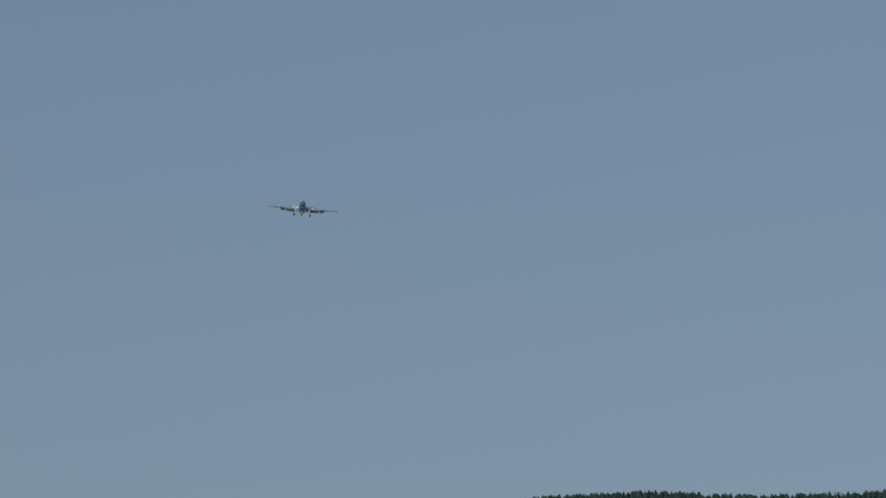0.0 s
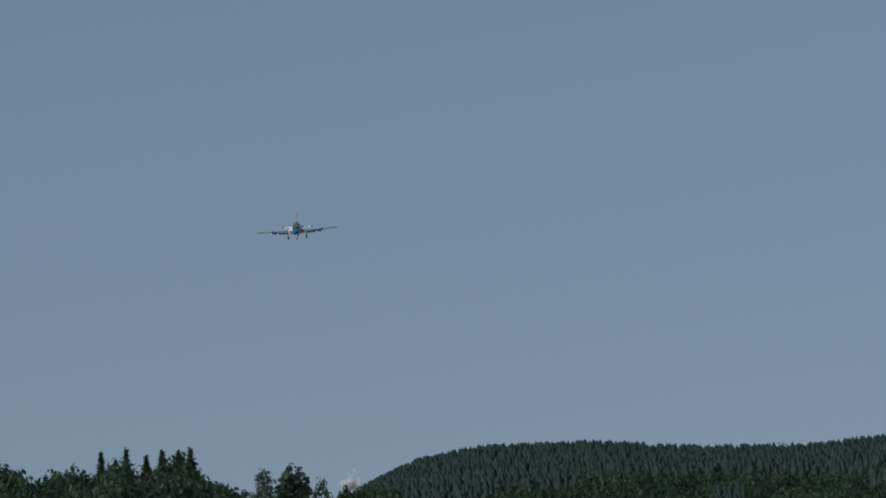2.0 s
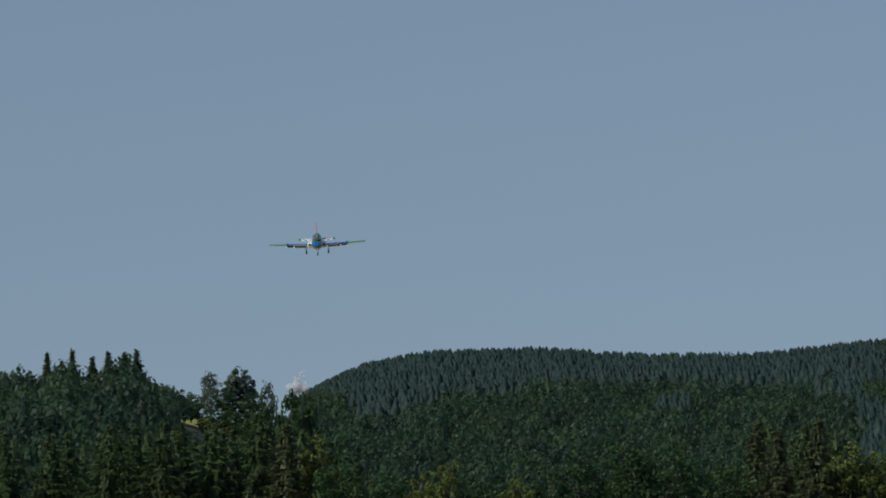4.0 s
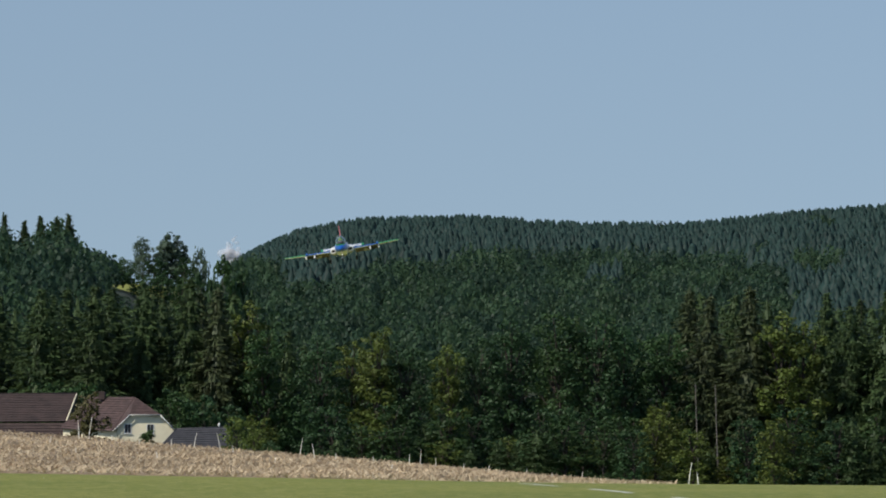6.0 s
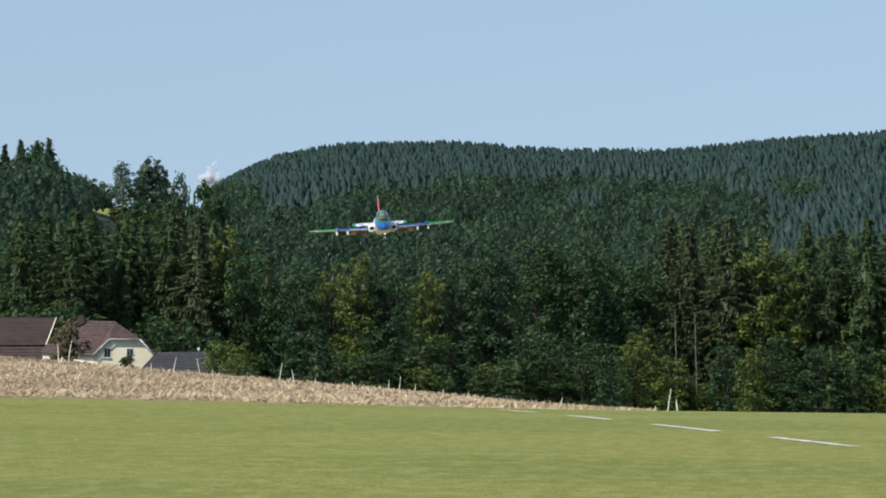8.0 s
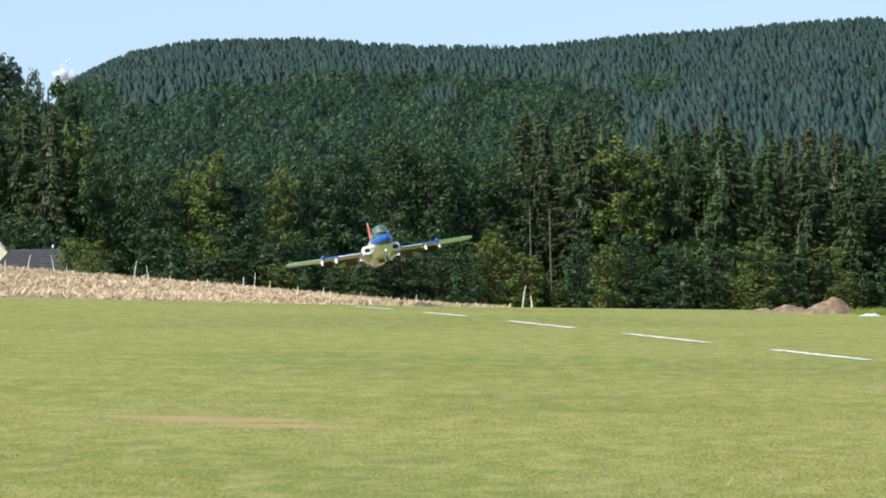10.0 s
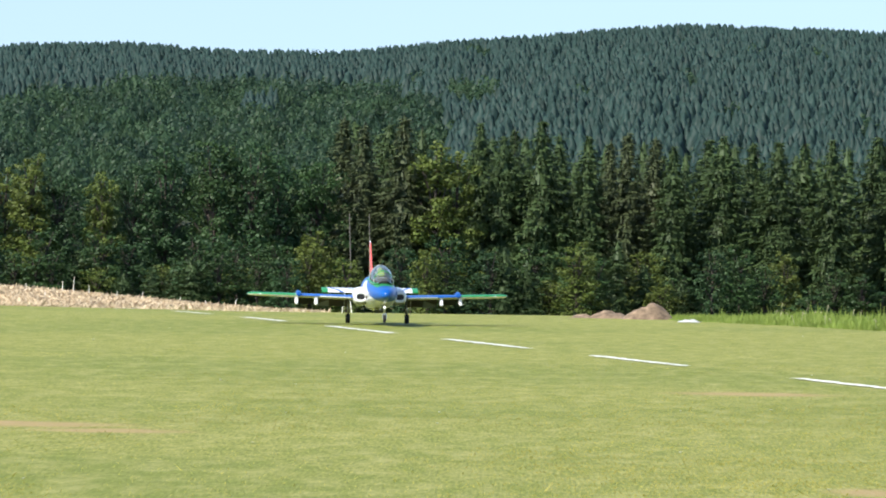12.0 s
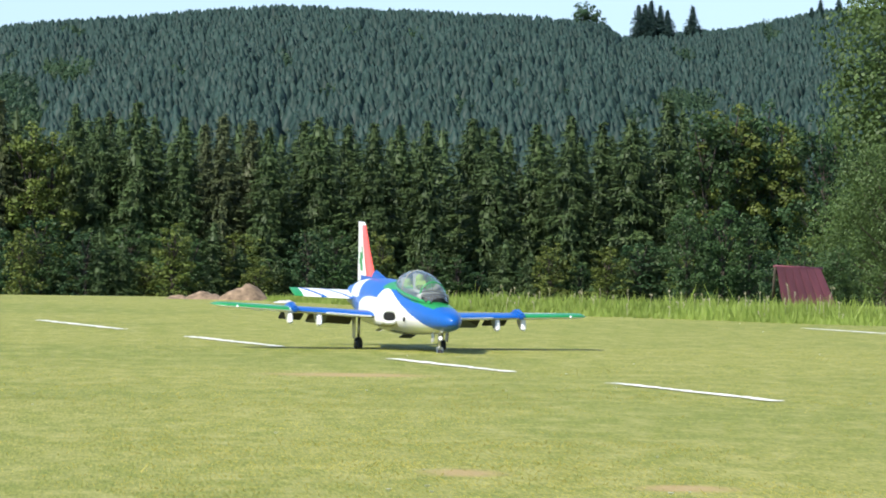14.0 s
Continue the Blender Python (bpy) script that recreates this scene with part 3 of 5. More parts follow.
def far_woods():
    """The woods on the hill, thousands of small spruces and broad-leaved trees."""
    rng = np.random.default_rng(5)

    def cone(per):
        """A pointed crown with a jagged skirt, its faces joined."""
        V, F = [(0, 0, 1.0)], []
        for i, (lv, r) in enumerate(((0.08, 0.14), (0.2, 0.31), (0.5, 0.5))):
            for j in range(per):
                a = 2 * math.pi * (j + 0.5 * (i % 2) + rng.uniform(-0.2, 0.2)) / per
                rr = r * rng.uniform(0.7, 1.3)
                V.append((rr * math.cos(a), rr * math.sin(a), 1 - lv + rng.uniform(-0.035, 0.035)))
        for j in range(per):
            F.append((0, 1 + j, 1 + (j + 1) % per))
        for i in range(2):
            for j in range(per):
                a, b = 1 + i * per + j, 1 + i * per + (j + 1) % per
                c, d = a + per, b + per
                F += [(a, c, d), (a, d, b)]
        return np.array(V), np.array(F)

    def crown(lobes, n):
        """A broad crown of many leaf clumps."""
        Q = []
        for i in range(lobes):
            t = (i + 0.5) / lobes
            rr = 0.36 * math.sqrt(1 - t * t * 0.9)
            c = np.array([rr * math.cos(i * 2.4), rr * math.sin(i * 2.4), 0.52 + 0.36 * t])
            r = rng.uniform(0.13, 0.2)
            v = unit(rng.normal(0, 1, (n, 3)) + np.array([0, 0, 0.55]))
            Q.append(leaf_quads(c + v * r * rng.uniform(0.8, 1.1, (n, 1)), unit(v + rng.normal(0, 0.16, (n, 3))), 0.062, rng))
        q = np.concatenate(Q)
        k = np.arange(len(q)) * 4
        F = np.concatenate([np.stack([k, k + 1, k + 2], -1), np.stack([k, k + 2, k + 3], -1)])
        return q.reshape(-1, 3), F

    cones = [cone(5) for _ in range(16)]
    crowns = [crown(11, 22) for _ in range(6)]
    out = {"n": [], "b": [], "d": []}
    d = 1000.0
    while d < 3160:
        step = 3.0 + d * 0.0007
        az = np.arange(-11.5, 10.5, math.degrees(step / d))
        az = az + rng.normal(0, 0.3 * math.degrees(step / d), len(az))
        dd = d + rng.uniform(-4, 4, len(az))
        ok = dd < ridge_far(az) + 25
        az, dd = az[ok], dd[ok]
        Z = height(az, dd)
        el = np.degrees(np.arctan((Z + 21 - EYE) / dd))
        for a, q, z, e in zip(az, dd, Z, el):
            if e < 0.8:
                continue
            saddle = -8.3 < a < -6.95 and q > 1150
            if saddle and (q > 1290 or rng.uniform() < 0.5):
                continue
            n = noise.noise((a * 0.9, e * 3.0, 7.7))
            n2 = noise.noise((a * 2.6, e * 6.0, 1.3))
            low = e < np.interp(a, [-6.5, -5.5, -3.0, -1.3, -0.7, -0.3], [1.75, 1.72, 1.82, 1.95, 1.7, 0.0]) + 0.25 * n
            patch = min((a + 0.38) ** 2 / 0.07 + (e - 1.85) ** 2 / 0.02, (a - 6.5) ** 2 / 0.16 + (e - 1.6) ** 2 / 0.02) < 1
            leafy_spot = low or patch or n2 > 0.52 or a < -6.5 and q < 2000
            if (leafy_spot or saddle) and rng.uniform() < 0.7:
                continue
            k = rng.uniform(0.88, 1.08) + 0.06 * n
            key = "n"
            if leafy_spot or saddle:
                kind = noise.noise((a * 5.0, e * 12.0, 2.2)) + rng.normal(0, 0.15)
                key = "b" if kind > 0.0 or patch else "d"
                k += 0.22 * noise.noise((a * 3.0, e * 9.0, 6.1))
            if leafy_spot or saddle:
                (V, F), hh, ww = crowns[rng.integers(6)], (8.0 if saddle else 18.5) * k, rng.uniform(8.5, 13.0) * k
            else:
                (V, F), hh, ww = cones[rng.integers(16)], 20.5 * k, 6.0 * k * rng.uniform(0.8, 1.2)
            low_growth = min(1.0, (tree_room(a) + 1.5) / hh)
            hh, ww = hh * low_growth, ww * low_growth ** 0.5
            rot = rng.uniform(0, 6.28)
            c, s = math.cos(rot) * ww, math.sin(rot) * ww
            M = np.array([[c, -s, 0], [s, c, 0], [0, 0, hh]])
            p = aim(a, 0, q)
            out[key].append((V @ M.T + np.array([p.x, p.y, z - 0.5]), F))
        d += 4.4 + d * 0.0016
    for key, name, m, label in (("n", "far_spruce_woods", HAZY_NEEDLE, "dense dark spruce forest covering the hill, blue haze in the colour"), ("b", "far_broadleaf_woods", HAZY_LEAF, "green broad-leaved woods among spruces on the hill, tinted with haze"),
                                 ("d", "far_dark_broadleaf_woods", HAZY_LEAF_DARK, "dark broad-leaved woods on the lower hill, tinted with blue haze")):
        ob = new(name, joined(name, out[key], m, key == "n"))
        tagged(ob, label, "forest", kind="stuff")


far_woods()


# ---- stubble field, mound, verge ----
FIELD_TOP = [(-16, 0.02), (-9.78, -0.24), (-8.52, -0.31), (-7.27, -0.41), (-6.01, -0.5), (-4.75, -0.595), (-3.5, -0.7), (-2.67, -0.765), (-1.9, -0.80)]
FIELD_FOOT = [(-16, -0.66), (-9.77, -0.70), (-7.89, -0.725), (-6.0, -0.755), (-4.1, -0.785), (-2.9, -0.80), (-1.9, -0.82)]


def field_height(az, k):
    """A point of the field, k from its near border (0) to its crest (1) and behind it (to 1.6)."""
    top = np.interp(az, *zip(*FIELD_TOP))
    foot = np.interp(az, *zip(*FIELD_FOOT))
    d0, d1 = 74.0, 102.0
    d = d0 + (d1 - d0) * k
    e = foot + (top - foot) * min(1.0, k) ** 0.8
    z = EYE + d * math.tan(radians(e)) - max(0, k - 1) * 2.2
    if k < 0.001:
        z = min(z, float(height(az, d))) - 0.03
    p = aim(az, 0, d)
    return Vector((p.x, p.y, z))


def stubble_field():
    az = np.linspace(-15.5, -1.9, 150)
    ks = [0, 0.02, 0.08, 0.16, 0.26, 0.38, 0.5, 0.62, 0.74, 0.86, 0.95, 1.0, 1.1, 1.3, 1.6]
    V, F = [], []
    for k in ks:
        for a in az:
            p = field_height(a, k)
            if 0 < k < 1.2:
                p.z += 0.035 * noise.noise((p.x * 1.3, p.y * 1.3, 0)) + 0.02 * noise.noise((p.x * 4, p.y * 4, 3))
            V.append(p)
    n = len(az)
    for i in range(len(ks) - 1):
        for j in range(n - 1):
            F.append((i * n + j, i * n + j + 1, (i + 1) * n + j + 1, (i + 1) * n + j))
    ob = new("stubble_field", mesh_of("stubble_field", V, F, STRAW, None, True))
    tagged(ob, "harvested maize field with pale straw litter beside the grass", "field", kind="structure")
    # litter: short broken stalks and leaves lying about
    rng = np.random.default_rng(8)
    Q = []
    for _ in range(36000):
        a = rng.uniform(-11.5, -1.95)
        k = rng.uniform(0, 1.04) ** 1.1
        p = np.array(field_height(a, max(k, 0.01))) + np.array([0, 0, 0.015])
        t = rng.uniform(0, 6.28)
        u = np.array([math.cos(t), math.sin(t), rng.normal(0.1, 0.3)])
        u = u / np.linalg.norm(u) * rng.uniform(0.04, 0.11)
        v = unit(np.cross(u, rng.normal(0, 1, 3))) * rng.uniform(0.004, 0.011)
        Q.append([p - v, p + v, p + u + v * 0.6 + [0, 0, 0.03], p + u - v * 0.6 + [0, 0, 0.03]])
    ob = new("straw_litter", quad_mesh("straw_litter", np.array(Q), STRAW_LITTER))
    tagged(ob, "broken pale maize stalks and leaves lying on the field", "straw litter", kind="stuff")


STRAW_LITTER = leafy("pale_straw", [(0.0, (0.26, 0.185, 0.105)), (0.5, (0.47, 0.355, 0.22)), (0.85, (0.80, 0.69, 0.50))], 0.3, 0.2, 0.8, 0.1)


STALK = plain("bleached_maize_stalk", (0.9, 0.86, 0.74), 0.8, wear=0.1)


def stalk(p, h, tilt, seed):
    """One standing maize stub: a jointed stem with a torn leaf."""
    rng = np.random.default_rng(seed)
    top = np.array([tilt * h, rng.normal(0, 0.1) * h, h])
    V, F = limb(np.zeros(3) - [0, 0, 0.03], top * 0.55, 0.009, 0.008, 6)
    v, f = limb(top * 0.55, top * [1.1, 1, 1], 0.007, 0.004, 6)
    F += [tuple(k + len(V) for k in q) for q in f]
    V += v
    ob = new("maize_stalk", mesh_of("maize_stalk", V, F, STALK))
    ob.location = p
    tagged(ob, "dry pale maize stalk standing in the stubble", "maize stalk", "standing maize stalks")


stubble_field()
STALKS = [(-9.6, 0.9, .16), (-8.9, 0.7, .14), (-8.57, 0.93, .34), (-8.47, 0.93, .40), (-8.2, 0.95, .12), (-7.9, 0.9, .12), (-7.55, 0.93, .15), (-7.3, 0.96, .27), (-7.0, 0.95, .3), (-6.86, 0.9, .14), (-6.12, 0.95, .32),
          (-5.95, 0.9, .26), (-5.72, 0.88, .14), (-5.3, 0.9, .12), (-4.9, 0.93, .2), (-4.78, 0.94, .28), (-4.6, 0.9, .18), (-4.3, 0.9, .12), (-4.02, 0.92, .14), (-3.6, 0.9, .12), (-3.3, 0.9, .1), (-2.98, 0.95, .16),
          (-1.79, 0.6, .26), (-1.68, 0.6, .14), (-6.4, 0.5, .12), (-7.7, 0.45, .12), (-8.6, 0.5, .1), (-5.1, 0.5, .1)]
for i, (a, k, h) in enumerate(STALKS):
    p = field_height(a, k) if a < -1.95 else Vector((*aim(a, 0, 70).xy, float(height(a, 70))))
    stalk(p, h * 1.15, random.uniform(-0.18, 0.18), i)


def mound(az0, az1, d, tall, seed):
    """A heap of bare earth."""
    rng = np.random.default_rng(seed)
    c = aim((az0 + az1) / 2, 0, d)
    w = d * radians(az1 - az0) / 2
    V, F, n, m = [], [], 40, 12
    for i in range(m + 1):
        r = i / m
        for j in range(n):
            a = 2 * math.pi * j / n
            x, y = w * r * math.cos(a), w * 0.8 * r * math.sin(a)
            z = tall * (1 - r ** 1.7) * (0.85 + 0.45 * noise.noise((x * 3 + seed, y * 3, 0))) + 0.05 * noise.noise((x * 11, y * 11, seed)) * (1 - r)
            V.append((c.x + x, c.y + y, float(height(az0, d)) + max(z, 0) - 0.03))
    for i in range(m):
        for j in range(n):
            k = (j + 1) % n
            F.append((i * n + j, i * n + k, (i + 1) * n + k, (i + 1) * n + j))
    ob = new("earth_mound", mesh_of("earth_mound", V, F, EARTH, None, True))
    tagged(ob, "heap of dry brown earth at the edge of the grass", "earth mound", "earth heaps")


EARTH = plain("dry_brown_earth", (0.22, 0.155, 0.10), 0.95, wear=0.3, scale=14.0)
mound(1.30, 1.95, 63, 0.24, 3)
mound(0.92, 1.5, 63.6, 0.14, 4)
mound(0.62, 1.12, 64, 0.08, 5)

BLADE = leafy("tall_grass_blades", [(0.0, (0.120, 0.184, 0.027)), (0.5, (0.198, 0.276, 0.050)), (0.85, (0.310, 0.350, 0.099)), (1.0, (0.430, 0.414, 0.216))], 0.6, 0.2, 0.6, 0.35)
SHORT = leafy("short_grass_blades", [(0.0, (0.278, 0.270, 0.055)), (0.5, (0.396, 0.363, 0.090)), (0.85, (0.533, 0.448, 0.146)), (1.0, (0.713, 0.494, 0.240))], 0.35, 0.2, 0.6, 0.5)
SEED_HEAD = leafy("pale_seed_heads", [(0.0, (0.25, 0.23, 0.12)), (1.0, (0.5, 0.46, 0.32))], 0.6, 0.2, 0.8, 0.2)


def blades(P, h, w, lean, rng):
    n = len(P)
    a = rng.uniform(0, 2 * math.pi, n)
    side = np.stack([np.cos(a), np.sin(a) * 0.4, np.zeros(n)], -1) * (w / 2)[:, None]
    tip = P + np.stack([rng.normal(0, 1, n) * lean * h, rng.normal(0, 1, n) * lean * h, h], -1)
    return np.stack([P - side, P + side, tip], 1)


def verge():
    """The strip of tall grass along the far side of the runway, thinning out towards the mound."""
    rng = np.random.default_rng(12)
    n = 26000
    az = rng.uniform(1.55, 12.5, n)
    foot = np.interp(az, [1.55, 1.93, 3.95, 5.2, 6.46, 7.72, 8.77, 12.5], [67.5, 61.2, 55.5, 53.0, 51.7, 50.1, 49.4, 46.1])
    d = foot + rng.uniform(0, 1, n) ** 1.3 * 7.0
    P = np.stack([d * np.sin(np.radians(az)), d * np.cos(np.radians(az)), height(az, d) - 0.01], -1)
    grow = np.interp(az, [1.5, 2.2, 3.0, 3.6, 12], [0.04, 0.06, 0.10, 0.135, 0.15]) * (0.75 + 0.5 * np.array([noise.noise((x * 1.1, y * 1.1, 2)) + 0.5 for x, y, z in P]))
    grow = grow * np.clip(0.35 + (d - foot) * 0.5, 0.35, 1)
    h = grow * rng.uniform(0.5, 1.35, n)
    h[rng.uniform(0, 1, n) < 0.025] *= 1.7
    ob = new("tall_grass", tri_mesh("tall_grass", blades(P, h, rng.uniform(0.012, 0.03, n), 0.28, rng), BLADE))
    tagged(ob, "strip of tall unmown green grass along the runway", "tall grass", kind="stuff")
    m = rng.choice(n, 150)
    m = m[(az[m] > 3.0)]
    Q = []
    for i in m:
        base = P[i]
        top = base + np.array([rng.normal(0, 0.03), rng.normal(0, 0.03), h[i] + rng.uniform(0.02, 0.1)])
        s = np.array([0.0022, 0, 0])
        Q.append([base - s, base + s, top + s, top - s])
        for _ in range(3):
            c = top + rng.normal(0, 0.008, 3)
            r = rng.uniform(0.004, 0.008)
            Q.append([c + [-r, 0, 0], c + [0, 0.2 * r, -r * 1.6], c + [r, 0, 0], c + [0, 0, r * 1.6]])
    ob = new("seed_heads", quad_mesh("seed_heads", np.array(Q), SEED_HEAD))
    tagged(ob, "pale seed heads standing above the tall grass", "seed heads", kind="stuff")


verge()


def lawn():
    """Short blades over the mown grass, denser near the camera; the chalk lines and worn spots stay nearly bare."""
    rng = np.random.default_rng(21)
    P = []
    for d0, d1, per in ((15, 21, 1300), (21, 28, 800), (28, 38, 330), (38, 52, 120), (52, 72, 35)):
        n = int(per * radians(22.5) * (d1 ** 2 - d0 ** 2) / 2)
        d = np.sqrt(rng.uniform(d0 ** 2, d1 ** 2, n))
        az = rng.uniform(-11.5, 11.0, n)
        P.append(np.stack([d * np.sin(np.radians(az)), d * np.cos(np.radians(az)), height(az, d) - 0.004], -1))
    P = np.concatenate(P)
    off = P[:, 0] * math.cos(radians(LINE_AZ)) - P[:, 1] * math.sin(radians(LINE_AZ)) - LINE_P
    keep = (off < -0.17) | (off > 0.06) | (rng.uniform(0, 1, len(P)) < 0.05)
    for az, d, hw, hd in WORN:
        c = aim(az, 0, d)
        r = ((P[:, 0] - c.x) / hw) ** 2 + ((P[:, 1] - c.y) / hd) ** 2
        keep &= rng.uniform(0.1, 1, len(P)) < np.clip(r, 0.12, 1)
    sparse = np.array([noise.noise((x * 0.45, y * 0.16, 9)) + 0.5 * noise.noise((x * 1.4, y * 0.5, 3)) for x, y, z in P])
    keep &= rng.uniform(0, 1, len(P)) < np.clip(0.6 + 2.2 * sparse, 0.1, 1)
    P = P[keep]
    n = len(P)
    tuft = np.array([noise.noise((x * 2.3, y * 1.1, 5)) + 0.7 * noise.noise((x * 9, y * 5, 1)) for x, y, z in P])
    dist = np.hypot(P[:, 0], P[:, 1])
    h = rng.uniform(0.005, 0.012, n) * (1 + 0.4 * np.clip(tuft, -0.6, 1)) * np.interp(dist, [16, 40, 60], [1.15, 0.9, 0.55])
    tall = rng.uniform(0, 1, n) < 0.0009
    h[tall] *= 3.2
    ob = new("mown_grass_blades", tri_mesh("mown_grass_blades", blades(P, h, rng.uniform(0.004, 0.009, n), 1.2, rng), SHORT))
    tagged(ob, "short mown green and straw-coloured grass blades", "grass", kind="stuff")
    # a few daisies and clover heads
    Q = []
    for i in rng.choice(n, 70):
        c, r = P[i] + np.array([0, 0, 0.022]), rng.uniform(0.006, 0.011)
        Q += [[c + [r * math.cos(a) + 0, r * math.sin(a), 0.3 * r] for a in (k * 1.05, k * 1.05 + 0.5, k * 1.05 + 1.05)] + [c - [0, 0, 0.5 * r]] for k in range(6)]
    ob = new("daisies", quad_mesh("daisies", np.array(Q), SHEET))
    tagged(ob, "tiny white flowers scattered in the mown grass", "wild flowers", kind="stuff")


SHEET = plain("white_plastic", (0.62, 0.63, 0.58), 0.35)
lawn()


# far edge line of the runway
ob = flat_on_ground("runway_edge_line", [(q.x, q.y) for q in runway_line(7.85, 12.5, LINE_P + 7.05)], CHALK)
tagged(ob, "faint white chalk edge line beside the tall grass", "runway marking")


def plastic_sheet():
    """A crumpled white sheet lying by the mound."""
    rng = np.random.default_rng(2)
    c = aim(2.08, 0, 59.2)
    V, F, n = [], [], 12
    for i in range(n):
        for j in range(n):
            x, y = (i / (n - 1) - 0.5) * 0.26, (j / (n - 1) - 0.5) * 0.4
            edge = min(i, j, n - 1 - i, n - 1 - j) / 3
            V.append((c.x + x + rng.normal(0, 0.012), c.y + y, float(height(2.08, 59.2)) + 0.012 + min(1, edge) * rng.uniform(0.0, 0.03)))
    for i in range(n - 1):
        for j in range(n - 1):
            F.append((i * n + j, i * n + j + 1, (i + 1) * n + j + 1, (i + 1) * n + j))
    ob = new("plastic_sheet", mesh_of("plastic_sheet", V, F, SHEET, None, True))
    tagged(ob, "crumpled white plastic sheet lying in the grass", "plastic sheet")


plastic_sheet()


# ---- red lean-to beside the big tree ----
def shelter():
    """A leaning dark red board wall held up by two posts, its back to the sun."""
    d = 120.0
    tl, tr, bl, br, sl = aim(7.55, -0.34, d), aim(8.04, -0.36, d + 1), aim(7.64, -0.86, d), aim(8.26, -0.86, d + 1), aim(7.535, -0.88, d + 0.8)
    g = float(height(7.7, d)) - 0.02
    ob = new("board_shelter")
    tagged(ob, "leaning dark red sheet metal shelter behind tall grass", "shelter")
    n = 6
    for i in range(n):
        a, b = i / n, (i + 1) / n - 0.004
        q = [tl.lerp(tr, a), tl.lerp(tr, b), bl.lerp(br, b), bl.lerp(br, a)]
        q[2].z = q[3].z = g
        part("panel", slab("panel", [tuple(v) for v in q], 0.04, 1, OXIDE, 0.004), ob)
    part("post", rod("post", (tl.x - 0.02, tl.y + 0.06, tl.z), (sl.x - 0.06, sl.y, g), 0.035, 0.035, BARK), ob)
    part("post", rod("post", (tr.x, tr.y + 0.08, tr.z), (tr.x + 0.1, tr.y + 0.9, g), 0.035, 0.035, BARK), ob)
    part("top_rail", rod("top_rail", tuple(tl + Vector((-0.05, 0.05, 0))), tuple(tr + Vector((0.05, 0.05, 0))), 0.03, 0.03, OXIDE), ob)


OXIDE = plain("dark_red_painted_sheet", (0.17, 0.045, 0.06), 0.6, wear=0.12, scale=2.0)
shelter()


# ---- the farm in the valley ----
ROOF_RED = plain("red_brown_roof_tiles", (0.078, 0.047, 0.042), 0.8, wear=0.2, scale=1.4)
ROOF_BROWN = plain("dark_brown_barn_tiles", (0.062, 0.04, 0.034), 0.85, wear=0.2, scale=0.8)
ROOF_GREY = plain("dark_grey_slates", (0.05, 0.05, 0.056), 0.7, wear=0.15, scale=1.4)
CREAM = plain("cream_render", (0.86, 0.77, 0.54), 0.9, wear=0.05, scale=0.6)
PANE = plain("dark_window_pane", (0.012, 0.013, 0.015), 0.5)
TRIM = plain("white_painted_wood", (0.75, 0.74, 0.70), 0.6)
FD = 700.0


def tiles(parent, a, b, c, d, rows, material, name="tile_course"):
    """A roof slope from ridge a-b to eaves d-c, in overlapping courses."""
    nrm = (b - a).cross(d - a).normalized()
    if nrm.z < 0:
        nrm = -nrm
    for i in range(rows):
        t0, t1 = i / rows, (i + 1.12) / rows
        p, q = a.lerp(d, t0), b.lerp(c, t0)
        r, s = b.lerp(c, min(1.02, t1)), a.lerp(d, min(1.02, t1))
        lo, hi = nrm * 0.01, nrm * 0.09
        V = [p + lo, q + lo, r + hi, s + hi, p - hi, q - hi, r - lo, s - lo]
        part(name, mesh_of(name, V, [(0, 1, 2, 3), (7, 6, 5, 4), (3, 2, 6, 7), (0, 3, 7, 4), (1, 5, 6, 2), (0, 4, 5, 1)], material), parent)


def window_unit(parent, c, w, h, right):
    """A window set in a wall that faces the viewer."""
    up = Vector((0, 0, 1))
    out = Vector((0, -1, 0))
    win = part("window", slab("window", [tuple(c + right * x + up * z + out * 0.02) for x, z in ((-w / 2 - 0.08, -h / 2 - 0.08), (w / 2 + 0.08, -h / 2 - 0.08), (w / 2 + 0.08, h / 2 + 0.08), (-w / 2 - 0.08, h / 2 + 0.08))], 0.06, 1, TRIM, 0), parent, "white framed window")
    for s in (-1, 1):
        part("pane", slab("pane", [tuple(c + right * (s * w / 4 + x) + up * z + out * 0.06) for x, z in ((-w / 4 + 0.03, -h / 2), (w / 4 - 0.03, -h / 2), (w / 4 - 0.03, h / 2), (-w / 4 + 0.03, h / 2))], 0.03, 1, PANE, 0), win, "dark pane")
    part("sill", slab("sill", [tuple(c + right * x + up * (-h / 2 - 0.1 + z) + out * 0.1) for x, z in ((-w / 2 - 0.15, -0.05), (w / 2 + 0.15, -0.05), (w / 2 + 0.15, 0.03), (-w / 2 - 0.15, 0.03))], 0.14, 1, TRIM, 0), win)


